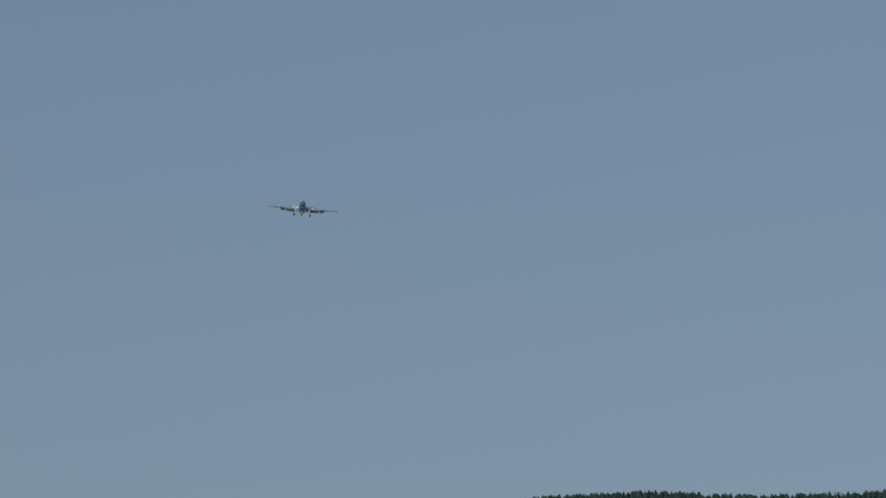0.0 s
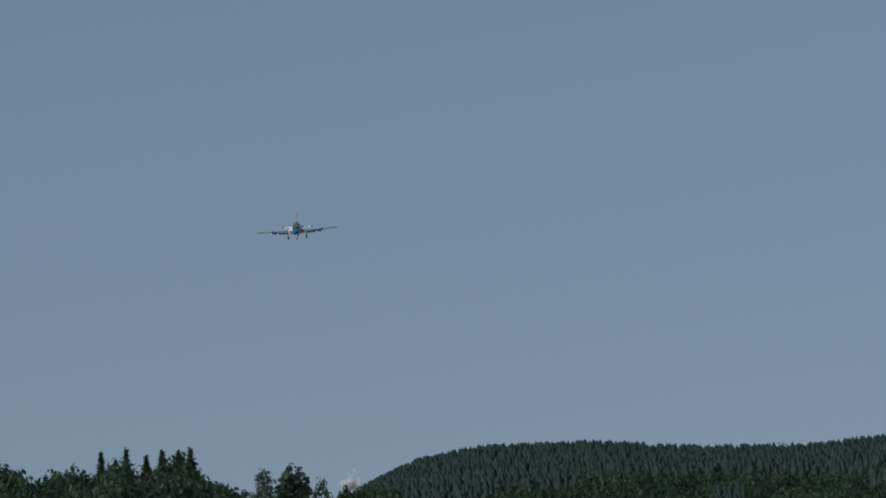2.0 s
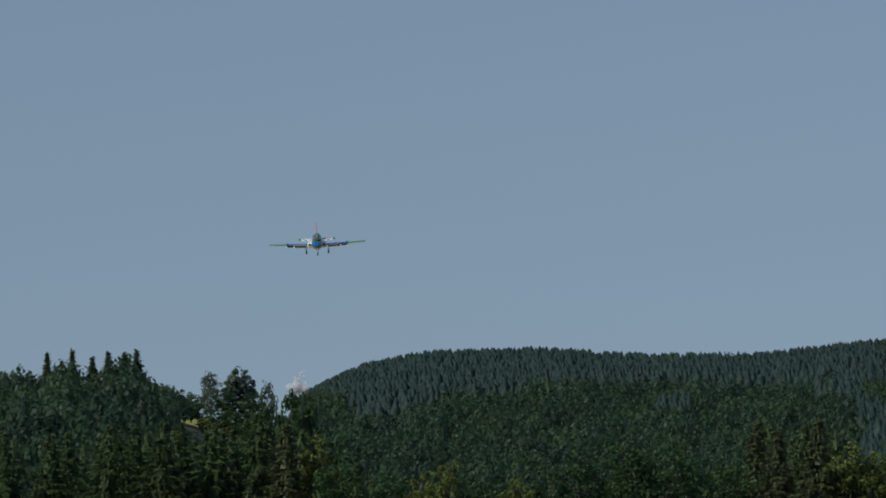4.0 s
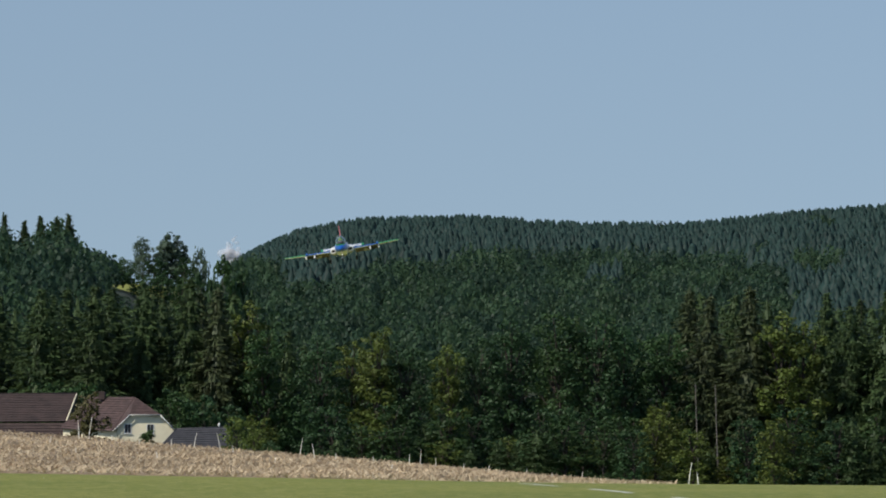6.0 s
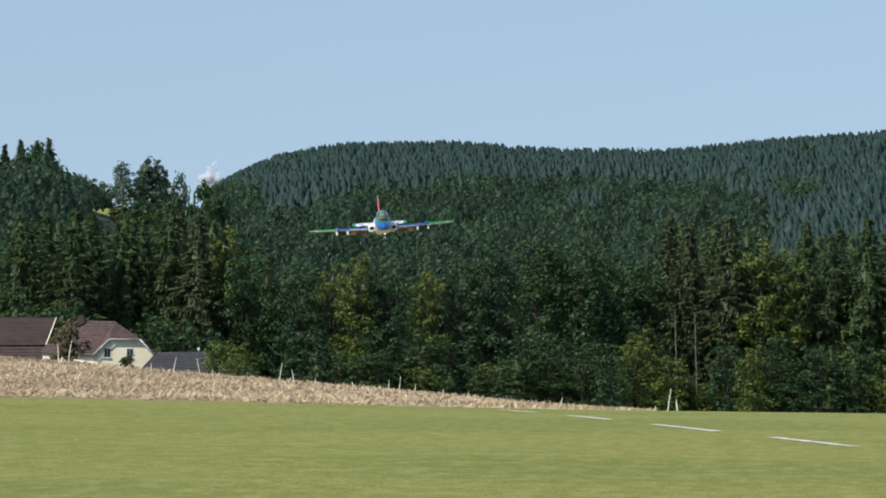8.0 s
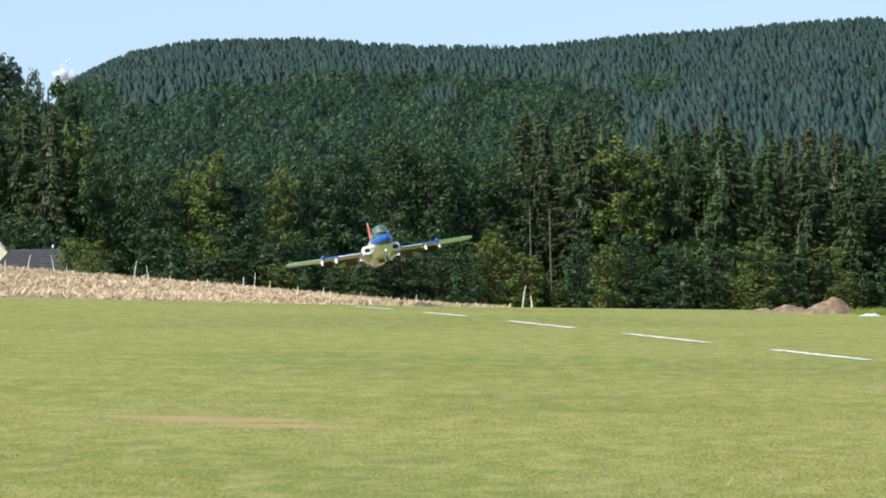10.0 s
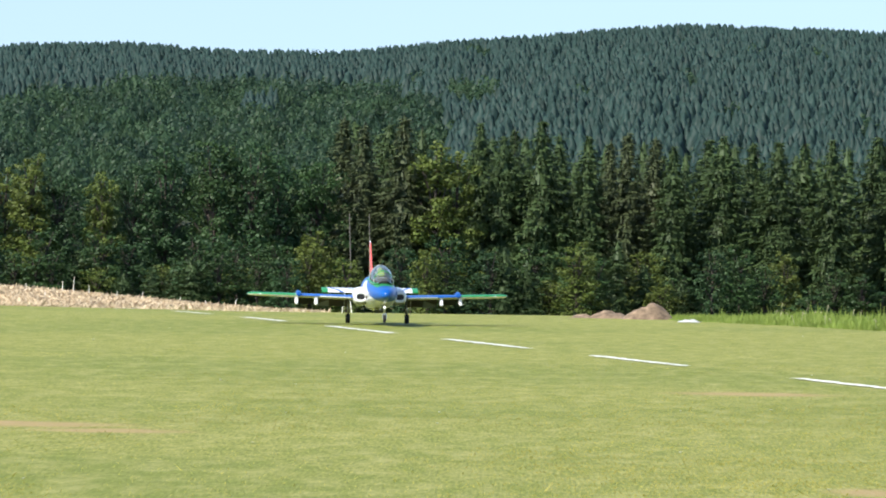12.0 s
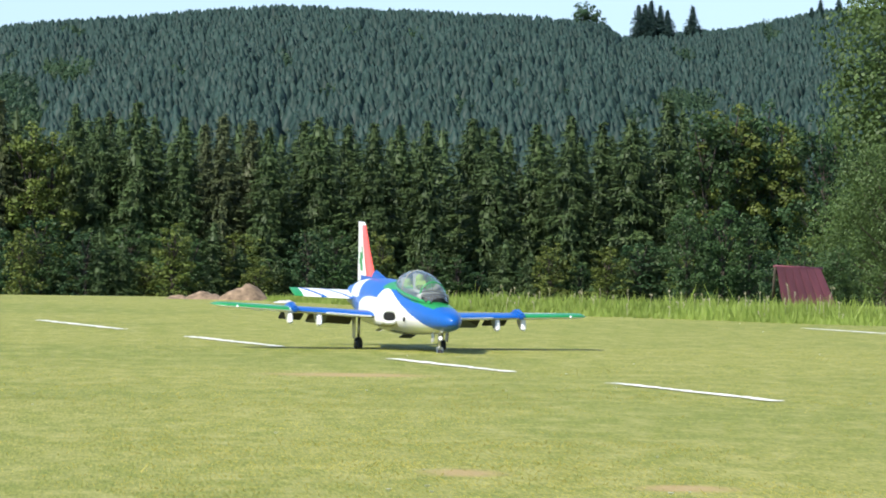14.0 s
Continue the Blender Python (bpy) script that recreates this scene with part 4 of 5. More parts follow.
def farmhouse():
    """Cream farmhouse with a half-hipped gable towards the viewer."""
    ob = new("farmhouse")
    tagged(ob, "cream rendered farmhouse under a red-brown half-hipped tile roof", "house")
    gz = float(height(-7.9, FD)) - 0.3
    L, R = aim(-8.15, -0.36, FD), aim(-7.52, -0.36, FD)
    mid = (L + R) / 2
    eave = aim(-7.5, -0.205, FD).z
    ridge_z = aim(-7.9, 0.152, FD + 4).z
    hip_z = aim(-7.9, -0.04, FD).z
    ux = (R - L).normalized()
    back = Vector((-ux.y, ux.x, 0)) * 11.0 + ux * (-7.5)
    half = (R - L).length / 2
    k = (ridge_z - hip_z) / (ridge_z - eave)
    base = [mid - ux * half, mid + ux * half]
    front = [Vector((base[0].x, base[0].y, gz)), Vector((base[1].x, base[1].y, gz)), Vector((base[1].x, base[1].y, eave)),
             mid + ux * half * k, mid - ux * half * k, Vector((base[0].x, base[0].y, eave))]
    front[3].z = front[4].z = hip_z
    part("wall", slab("wall", [tuple(p) for p in front], 0.4, 1, CREAM, 0), ob, "cream gable wall")
    bl, br = front[5] + back, front[2] + back
    V = [front[0], front[5], bl, Vector((bl.x, bl.y, gz)), front[1], front[2], br, Vector((br.x, br.y, gz))]
    part("wall", mesh_of("wall", V, [(0, 1, 2, 3), (4, 7, 6, 5), (3, 2, 6, 7)], CREAM), ob)
    r0 = Vector((mid.x, mid.y, ridge_z)) + back * 0.2
    r1 = Vector((mid.x, mid.y, ridge_z)) + back * 1.02
    over = Vector((0, -0.6, 0))
    roof = part("roof", mesh_of("roof", [r0, r1, r0 + Vector((0, 0, -0.1)), r1 + Vector((0, 0, -0.1))], [(0, 1, 3, 2)], ROOF_RED), ob, "red-brown tiled roof")
    eL, eR = front[5] - ux * 0.5 + over - Vector((0, 0, 0.25)), front[2] + ux * 0.5 + over - Vector((0, 0, 0.25))
    hL, hR = front[4] + over, front[3] + over
    for a, b, c, d in ((r0, r1, bl - ux * 0.5, eL), (r0, r1, br + ux * 0.5, eR)):
        tiles(roof, a, b, c, d, 14, ROOF_RED)
    # the half hip
    n = 6
    for i in range(n):
        t0, t1 = i / n, (i + 1.1) / n
        V = [r0.lerp(hL, t0), r0.lerp(hR, t0), r0.lerp(hR, t1) + Vector((0, -0.06, 0.05)), r0.lerp(hL, t1) + Vector((0, -0.06, 0.05))]
        part("tile_course", mesh_of("tile_course", V, [(0, 1, 2, 3)], ROOF_RED), roof)
    for h, e in ((hL, eL), (hR, eR)):
        part("tile_course", mesh_of("tile_course", [r0, h, e], [(0, 1, 2)], ROOF_RED), roof)
    for p, q in ((hL, eL), (hR, eR), (hL, hR)):
        part("barge_board", rod("barge_board", tuple(p + Vector((0, -0.1, -0.08))), tuple(q + Vector((0, -0.1, -0.08))), 0.07, 0.07, TRIM, 4), roof, "pale barge board")
    ch = r0.lerp(r1, 0.6)
    part("chimney", slab("chimney", [tuple(ch + Vector((x, 0, z))) for x, z in ((-1.3, -0.4), (-0.4, -0.4), (-0.4, 0.75), (-1.3, 0.75))], 0.8, 1, ROOF_BROWN, 0.03), roof, "pale chimney")
    for az, el in ((-8.03, -0.2), (-7.78, -0.2)):
        c = aim(az, el, FD)
        window_unit(ob, Vector((c.x, c.y - 0.22, c.z)), 0.85, 1.15, ux)
    return ob


def barn():
    """Long barn: one great brown roof with a lower lean-to roof before it."""
    ob = new("barn")
    tagged(ob, "long barn with a great dark brown tile roof", "barn")
    d = FD + 14
    gz = float(height(-9.3, d)) - 0.3
    a, b = aim(-11.6, 0.14, d + 9), aim(-8.6, 0.185, d + 9)
    e0, e1 = aim(-11.7, -0.16, d), aim(-8.72, -0.12, d)
    f0, f1 = aim(-11.7, -0.42, d - 5), aim(-8.74, -0.42, d - 5)
    V = [Vector((p.x, p.y, z)) for p, z in ((f0, gz), (f1, gz), (f1, f1.z), (f0, f0.z))]
    part("wall", mesh_of("wall", V, [(0, 1, 2, 3)], CREAM), ob)
    bb = b + (b - e1) * 1.0
    bb.z = e1.z
    part("gable", mesh_of("gable", [f1 + Vector((-0.1, 0, gz - f1.z)), f1 + Vector((-0.1, 0, 0)), e1 + Vector((-0.1, 0, -0.1)), b + Vector((-0.1, 0, -0.1)), bb, Vector((bb.x, bb.y, gz))], [(0, 1, 2, 3, 4, 5)], BARK), ob, "weathered board gable")
    roof = part("roof", rod("roof", tuple(a), tuple(b), 0.15, 0.15, ROOF_BROWN, 6), ob, "dark brown roof ridge")
    tiles(roof, a, b, e1, e0, 16, ROOF_BROWN)
    low = part("lean_to_roof", rod("lean_to_roof", tuple(e0 + Vector((0, -0.25, 0))), tuple(e1 + Vector((0, -0.25, 0))), 0.06, 0.06, ROOF_BROWN, 6), ob, "lean-to roof below the eaves")
    tiles(low, e0 + Vector((0, -0.2, -0.25)), e1 + Vector((0, -0.2, -0.25)), f1, f0, 9, ROOF_BROWN)
    part("barge_board", rod("barge_board", tuple(b + Vector((0, -0.1, 0))), tuple(e1 + Vector((0.1, -0.1, 0))), 0.1, 0.1, CREAM, 4), roof, "pale barge board")


def outbuilding():
    """Low building with a hipped dark grey roof."""
    ob = new("outbuilding")
    tagged(ob, "low outbuilding with a hipped dark grey slate roof", "outbuilding")
    d = FD - 16
    gz = float(height(-7.2, d)) - 0.3
    r0, r1 = aim(-7.49, -0.2, d + 4), aim(-6.97, -0.175, d + 4)
    e0, e1 = aim(-7.72, -0.46, d), aim(-6.68, -0.47, d)
    back = Vector((0, 8, 0))
    roof = part("roof", rod("roof", tuple(r0), tuple(r1), 0.1, 0.1, ROOF_GREY, 6), ob, "dark grey slate roof")
    tiles(roof, r0, r1, e1, e0, 11, ROOF_GREY, "slate_course")
    tiles(roof, r1, r1 + Vector((0.02, 0.1, 0)), e1 + back, e1, 11, ROOF_GREY, "slate_course")
    tiles(roof, r0, r0 + Vector((-0.02, 0.1, 0)), e0 + back, e0, 11, ROOF_GREY, "slate_course")
    part("hip_ridge", rod("hip_ridge", tuple(r1), tuple(e1), 0.12, 0.12, ROOF_GREY, 6), roof)
    part("hip_ridge", rod("hip_ridge", tuple(r0), tuple(e0), 0.12, 0.12, ROOF_GREY, 6), roof)
    V = [Vector((p.x, p.y + 0.5, z)) for p, z in ((e0, gz), (e1, gz), (e1, e1.z), (e0, e0.z))]
    part("wall", mesh_of("wall", V, [(0, 1, 2, 3)], CREAM), ob)
    part("vent_pipe", rod("vent_pipe", tuple(r1 + Vector((-0.6, 0, -0.1))), tuple(r1 + Vector((-0.6, 0, 0.55))), 0.12, 0.12, TRIM), roof, "white vent pipe")


farmhouse()
barn()
outbuilding()


def single(ob, az, d, top_el, tall, wide=None):
    z = float(height(az, d)) - 0.2
    k = (EYE + d * math.tan(radians(top_el)) - z) / tall
    ob.matrix_world = ground_pose(az, d, random.uniform(0, 360))
    ob.scale = (wide or k, wide or k, k)
    return ob


# trees and bushes of the farmyard
FRUIT = leafy("olive_brown_leaves", [(0.0, (0.05, 0.05, 0.015)), (0.6, (0.09, 0.085, 0.03)), (1.0, (0.15, 0.12, 0.05))])
single(broadleaf(91, 12.0, 3.0, FRUIT, "olive-brown fruit tree before the farmhouse", 0.15, 18, 2200, 0.26, name="fruit_tree"), -8.47, 672, 0.27, 12.0, 1.25)
single(spruce(92, 6.0, 1.0, NEEDLE, "small dark conifer by the farmhouse wall", 0.02), -7.82, 690, -0.26, 6.0)
for i, (az, el, d, lf) in enumerate([(-8.95, 0.42, 728, LEAF), (-8.6, 0.38, 726, LEAF), (-7.5, 0.3, 726, LEAF), (-7.2, 0.2, 724, LEAF_DARK), (-6.62, -0.1, 700, LEAF_YELLOW), (-6.45, -0.3, 690, LEAF), (-6.82, -0.04, 668, LEAF_YELLOW), (-6.9, 0.12, 728, LEAF_DARK), (-9.4, 0.3, 728, LEAF_DARK)]):
    single(broadleaf(100 + i, 14.0, 4.2, lf, "bright green bushy tree behind the farm buildings", 0.03, 20, 3200, 0.28, 1.4), az, d, el, 14.0)

# the pale standing dead trunks in the forest edge
for az, el0, el1, d in ((-1.70, -0.15, 0.34, 747), (-1.48, -0.1, 0.33, 747), (5.14, 0.25, 0.6, 757)):
    p = aim(az, 0, d)
    gz = float(height(az, d)) - 0.2
    top = aim(az - 0.02, el1, d)
    ob = new("dead_trunk", mesh_of("dead_trunk", *(limb(np.array([p.x + 0.35, p.y, gz]), np.array(top), 0.1, 0.05, 8)), PALE_BARK, None, True))
    tagged(ob, "pale bare trunk standing in the forest edge", "tree trunk")

# trees on the saddle of the hill
for i, (az, el, w, lf, d, n) in enumerate([(-7.88, 1.95, 0.54, LEAF_GREY, 1400, 1100), (-7.57, 2.01, 0.78, LEAF_GREY, 1405, 2600), (-7.24, 1.87, 0.62, LEAF_GREY, 1400, 1000), (-6.98, 1.78, 0.75, LEAF, 1420, 1800), (-6.8, 1.74, 0.7, LEAF_DARK, 1440, 1500),
                                              (-7.75, 1.72, 0.5, LEAF_DARK, 1398, 900), (-7.4, 1.74, 0.6, LEAF_DARK, 1398, 900), (-8.27, 1.76, 0.8, LEAF_DARK, 1380, 1500), (-8.08, 1.72, 0.5, LEAF, 1390, 900), (-8.42, 1.8, 0.8, LEAF_DARK, 1350, 1500),
                                              (-8.1, 1.6, 0.6, LEAF_DARK, 1310, 900), (-7.9, 1.52, 0.6, LEAF, 1310, 900), (-7.68, 1.56, 0.6, LEAF_DARK, 1315, 900), (-7.45, 1.52, 0.6, LEAF, 1310, 900), (-7.28, 1.6, 0.6, LEAF_DARK, 1312, 900), (-7.1, 1.6, 0.6, LEAF_DARK, 1310, 900)]):
    single(broadleaf(120 + i, 14.0, 5.0, lf, "lone broad-leaved tree on the saddle against the sky", 0.12, 17, int(n * 1.8), 0.42), az, d, el, 14.0, w * 1.7)
for i, (az, el) in enumerate([(-9.42, 2.18), (-9.2, 2.12), (-9.02, 2.17), (-8.84, 2.15), (-8.71, 2.2), (-9.7, 2.15)]):
    single(spruce(140 + i, 22.0, 2.4, NEEDLE, "dark spruce on the hilltop against the sky", 0.05), az, 1235, el, 22.0)
# the farthest hilltop trees wear the same haze-tinted colours
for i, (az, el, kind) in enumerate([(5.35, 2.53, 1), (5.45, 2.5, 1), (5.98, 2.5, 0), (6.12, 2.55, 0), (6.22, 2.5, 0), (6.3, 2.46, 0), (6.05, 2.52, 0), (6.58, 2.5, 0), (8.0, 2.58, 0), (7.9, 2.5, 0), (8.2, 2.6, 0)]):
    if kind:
        single(broadleaf(160 + i, 20.0, 6.5, HAZY_LEAF, "dark broad-leaved tree on the hilltop against the sky", 0.1, 16, 2400, 0.55), az, 2590, el + 0.06, 20.0, 1.6)
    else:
        single(spruce(160 + i, 24.0, 4.2, HAZY_NEEDLE, "dark spruce on the hilltop against the sky", 0.05), az, 2590, el + 0.05, 24.0)

# the big tree beside the runway's end
single(broadleaf(201, 17.0, 6.0, LEAF_SILVER, "big leafy tree with silvery sunlit foliage beside the airfield", 0.02, 60, 70000, 0.12, 1.7, clumps=8), 9.45, 190, 3.9, 17.0)
single(broadleaf(202, 9.0, 4.2, LEAF_SILVER, "leafy tree with silvery green foliage beside the airfield", 0.02, 36, 26000, 0.085, 1.2, clumps=7), 8.75, 176, 1.05, 9.0)
single(broadleaf(204, 7.0, 3.2, LEAF, "leafy green bush at the foot of the big tree", 0.02, 26, 9000, 0.13, 1.2, clumps=7), 8.2, 168, -0.1, 7.0)
single(broadleaf(203, 17.0, 5.0, LEAF_SILVER, "tall leafy tree beside the airfield", 0.02, 50, 9000, 0.17, 1.5), 11.2, 200, 3.9, 17.0)
for i, (az, el) in enumerate([(6.55, 0.35), (6.95, 0.42), (7.25, 0.3)]):
    single(broadleaf(210 + i, 15.0, 4.4, LEAF, "young bright green tree before the forest edge", 0.02, 24, 6000, 0.22, 1.0), az, 640, el, 15.0)


def steam():
    """A white plume of steam rising far behind the hill, in billows."""
    rng = np.random.default_rng(6)
    bm = bmesh.new()
    d = 4300.0
    for i in range(46):
        t = max(0.0, (i - 32) / 13)
        az = -6.90 + 0.05 * t + rng.normal(0, 0.045 * (1 - 0.8 * t))
        p = aim(az, rng.uniform(1.64, 1.76) if t == 0 else 1.76 + 0.19 * t, d)
        r = (4.6 if t == 0 else 2.8 - 1.6 * t) * rng.uniform(0.6, 1.2)
        got = bmesh.ops.create_icosphere(bm, subdivisions=2, radius=r, matrix=Matrix.Translation(p))
        for v in got["verts"]:
            v.co += (v.co - p).normalized() * r * 0.35 * noise.noise(v.co * 0.12)
    for f in bm.faces:
        f.smooth = True
    me = bpy.data.meshes.new("steam_plume")
    bm.to_mesh(me)
    bm.free()
    me.materials.append(STEAM)
    ob = new("steam_plume", me)
    tagged(ob, "white steam plume rising behind the distant hill", "steam plume", kind="stuff")


STEAM = plain("white_steam", (0.85, 0.86, 0.88), 1.0, wear=0.02, scale=0.05)
STEAM.node_tree.nodes["Principled BSDF"].inputs["Alpha"].default_value = 0.24
steam()


# ---- the model jet ----
BLUE = plain("blue_gloss_paint", (0.001, 0.085, 0.36), 0.36, 0.0, 0.15, 0.05)
GREEN = plain("green_gloss_paint", (0.01, 0.22, 0.055), 0.36, 0.0, 0.15, 0.05)
WHITE = plain("white_gloss_paint", (0.78, 0.78, 0.76), 0.3, 0.0, 0.5, 0.03)
RED = plain("red_gloss_paint", (0.70, 0.075, 0.05), 0.32, 0.0, 0.5, 0.04)
# pale paint with underside shade and yellow-green grass reflection worked into its colour
BELLY = plain("pale_belly_paint_grass_reflection", (0.36, 0.36, 0.29), 0.25, 0.0, 0.6, 0.06)
TAN = plain("tan_flap_paint", (0.10, 0.075, 0.05), 0.5, wear=0.15)
BLACK = plain("black_paint", (0.012, 0.012, 0.013), 0.6)
RUBBER = plain("black_rubber", (0.018, 0.018, 0.018), 0.85)
STEEL = plain("polished_steel", (0.55, 0.55, 0.56), 0.28, 1.0)
DARK_METAL = plain("dark_metal", (0.12, 0.12, 0.12), 0.45, 0.8)
DOLL_GREEN = plain("yellow_green_doll_cloth", (0.20, 0.33, 0.06), 0.8)
GREY = plain("grey_cockpit_paint", (0.30, 0.32, 0.31), 0.6)


def glass(name, tint):
    """Thin clear glass: see-through, with a mirror sheen that grows at grazing angles."""
    m, nt, b = mat(name, 0.02)
    tr = nt.nodes.new("ShaderNodeBsdfTransparent")
    tr.inputs[0].default_value = (*tint, 1)
    gl = nt.nodes.new("ShaderNodeBsdfGlossy")
    gl.inputs["Roughness"].default_value = 0.04
    fr = nt.nodes.new("ShaderNodeFresnel")
    fr.inputs[0].default_value = 1.7
    # white diffuse film: slight dust that also stands in for the pale sheen
    dusty_sheen = nt.nodes.new("ShaderNodeBsdfDiffuse")
    dusty_sheen.inputs[0].default_value = (0.7, 0.75, 0.72, 1)
    film = nt.nodes.new("ShaderNodeMixShader")
    film.inputs[0].default_value = 0.07
    nt.links.new(tr.outputs[0], film.inputs[1])
    nt.links.new(dusty_sheen.outputs[0], film.inputs[2])
    mx = nt.nodes.new("ShaderNodeMixShader")
    nt.links.new(fr.outputs[0], mx.inputs[0])
    nt.links.new(film.outputs[0], mx.inputs[1])
    nt.links.new(gl.outputs[0], mx.inputs[2])
    nt.links.new(mx.outputs[0], nt.nodes["Material Output"].inputs[0])
    return m


def lamp_white(name, strength):
    m, nt, b = mat(name, 0.3)
    b.inputs["Base Color"].default_value = (0.9, 0.9, 0.9, 1)
    b.inputs["Emission Color"].default_value, b.inputs["Emission Strength"].default_value = (1, 0.97, 0.9, 1), strength
    return m


CANOPY_GLASS = glass("faintly_green_canopy_glass", (0.96, 0.99, 0.97))
LIGHT = lamp_white("lit_lamp_lens", 1.2)


JET_ROWS = [
    (0, -28.16, 199.63, 19.698, 7.2, -5.1, -5.7),
    (0.5, -27.05, 193.63, 18.815, 7.8, -7.3, -2.7),
    (1, -25.64, 187.52, 17.698, 8.0, -7.6, 5.7),
    (1.5, -24.24, 180.88, 16.261, 8.6, -6.8, 7.8),
    (2, -22.87, 173.92, 14.626, 6.4, -7.0, 3.7),
    (2.5, -21.52, 166.94, 13.227, 5.6, -3.8, 1.5),
    (5, -14.11, 131.67, 6.489, 7.9, -6.6, 6.6),
    (5.5, -12.88, 126.11, 5.290, 6.5, -3.4, 9.5),
    (6, -11.89, 120.38, 4.393, 4.7, -0.8, 10.1),
    (6.5, -11.27, 114.52, 3.972, 4.1, -0.5, 2.6),
    (7, -10.60, 108.69, 3.668, 5.4, -0.1, -2.9),
    (7.5, -9.64, 102.77, 3.272, 5.9, -1.5, -2.4),
    (8, -8.44, 96.87, 2.666, 7.0, -0.9, 4.9),
    (10.5, -3.61, 69.12, 0.121, 7.4, 9.3, 9.5),
    (11, -2.94, 63.55, 0.067, 13.0, 7.1, 6.2),
    (11.5, -2.25, 58.89, -0.005, 10.2, 3.0, 0.4),
    (12, -1.32, 54.26, 0.013, 5.3, 1.3, 0.1),
    (12.5, -0.61, 49.53, 0.019, 7.1, 1.2, -0.0),
    (13, 0.22, 44.98, 0.013, 9.5, -1.8, -0.6),
    (13.5, 1.12, 40.90, -0.005, 11.1, -1.7, -0.6),
    (14, 2.18, 37.02, -0.023, 11.4, -1.7, -1.3),
]


def jet():
    ob = new("model_jet")
    tagged(ob, "glossy blue, white and green model jet with wheels down", "model aircraft")
    st = [(1.455, 0.004, 0.277, 0.287), (1.44, 0.033, 0.256, 0.313), (1.36, 0.074, 0.230, 0.347), (1.2, 0.112, 0.207, 0.376), (1.0, 0.138, 0.186, 0.404), (0.7, 0.155, 0.165, 0.441),
          (0.35, 0.163, 0.146, 0.468), (0.0, 0.165, 0.135, 0.50), (-0.4, 0.155, 0.15, 0.515), (-0.8, 0.13, 0.185, 0.50), (-1.1, 0.10, 0.232, 0.472), (-1.33, 0.072, 0.272, 0.435), (-1.38, 0.066, 0.278, 0.43)]

    def livery(c, n):
        # 0 blue, 1 white, 2 green, 3 belly
        y, z = c.y, c.z
        if 0.42 < y < 1.17 and z > 0.402 - 0.085 * (y - 0.7):
            return 2
        if -0.1 < y <= 0.42 and z > 0.455:
            return 2
        arch = 0.465 - 0.205 * max(0.0, y - 0.05) - 1.3 * max(0.0, 0.0 - y) ** 1.3
        if z < arch and y > -0.45:
            return 3 if z < 0.165 else 1
        if y < -0.75 and z > 0.36 and y > -1.1:
            return 1
        if z < 0.2 + 0.05 * max(0, -y):
            return 3
        return 0

    body = part("fuselage", loft("fuselage", smooth_rings(st, 26, 104), [BLUE, WHITE, GREEN, BELLY], livery), ob, "glossy blue fuselage with white flanks and a green cockpit surround")
    part("exhaust_nozzle", loft("exhaust_nozzle", [oval(-1.37, 0.055, 0.285, 0.42), oval(-1.42, 0.05, 0.29, 0.415), oval(-1.42, 0.042, 0.3, 0.405), oval(-1.36, 0.04, 0.3, 0.405)], [DARK_METAL]), body, "dark metal nozzle")

    # air intakes with their fairings
    for s in (1, -1):
        ring = [oval(y, w, zb, zt, 28, 2.6, s * x) for y, w, zb, zt, x in
                ((0.41, 0.040, 0.246, 0.300, 0.205), (0.448, 0.044, 0.242, 0.304, 0.205), (0.443, 0.060, 0.214, 0.330, 0.203), (0.36, 0.082, 0.195, 0.352, 0.198), (0.1, 0.095, 0.185, 0.385, 0.18),
                 (-0.3, 0.09, 0.19, 0.39, 0.155), (-0.7, 0.06, 0.22, 0.38, 0.11), (-0.95, 0.02, 0.26, 0.36, 0.085))]
        it = part("air_intake", loft("air_intake", ring, [WHITE, BLUE, BELLY], lambda c, n: 2 if n.z < -0.75 else (1 if c.y < -0.3 else 0)), body, "white rounded air intake fairing")
        part("intake_mouth", loft("intake_mouth", [oval(0.42, 0.041, 0.245, 0.301, 28, 2.4, s * 0.205), oval(0.4495, 0.041, 0.245, 0.301, 28, 2.4, s * 0.205)], [BLACK]), it, "black oval intake mouth")
        part("side_vent", loft("side_vent", [oval(0, 0.011, -0.016, 0.016, 16, 2.0), oval(0.012, 0.009, -0.014, 0.014, 16, 2.0)], [BLACK]), body)
        body.children[-1].matrix_local = pose(s * 0.1555, 0.68, 0.265, 0, 0, -90 * s)

    # cockpit: tub, seats, glass and its frames
    part("cockpit_tub", loft("cockpit_tub", [oval(y, 0.105, 0.40, 0.472, 24, 3) for y in (0.9, 0.6, 0.2, 0.0)], [GREY]), body, "grey cockpit floor and panels")
    for y, z in ((0.52, 0.0), (0.18, -0.045)):
        seat = part("ejection_seat", slab("ejection_seat", [(0, y - 0.06, 0.45 + z), (0, y - 0.10, 0.585 + z), (0, y - 0.065, 0.59 + z), (0, y - 0.02, 0.47 + z), (0, y + 0.08, 0.465 + z), (0, y + 0.08, 0.445 + z)], 0.085, 0, GREY, 0.008), body)
        # two plain shapes on each seat in place of the green pilot doll
        part("headrest", loft("headrest", [oval(y - 0.062 + 0.05 * t, 0.034 * math.sin(0.25 + 2.6 * t), 0.545 + z - 0.03 * math.sin(0.25 + 2.6 * t), 0.555 + z + 0.03 * math.sin(0.25 + 2.6 * t), 18, 2) for t in (0, 0.25, 0.5, 0.75, 1)], [DOLL_GREEN]), seat, "plain yellow-green shape for the head of a pilot doll")
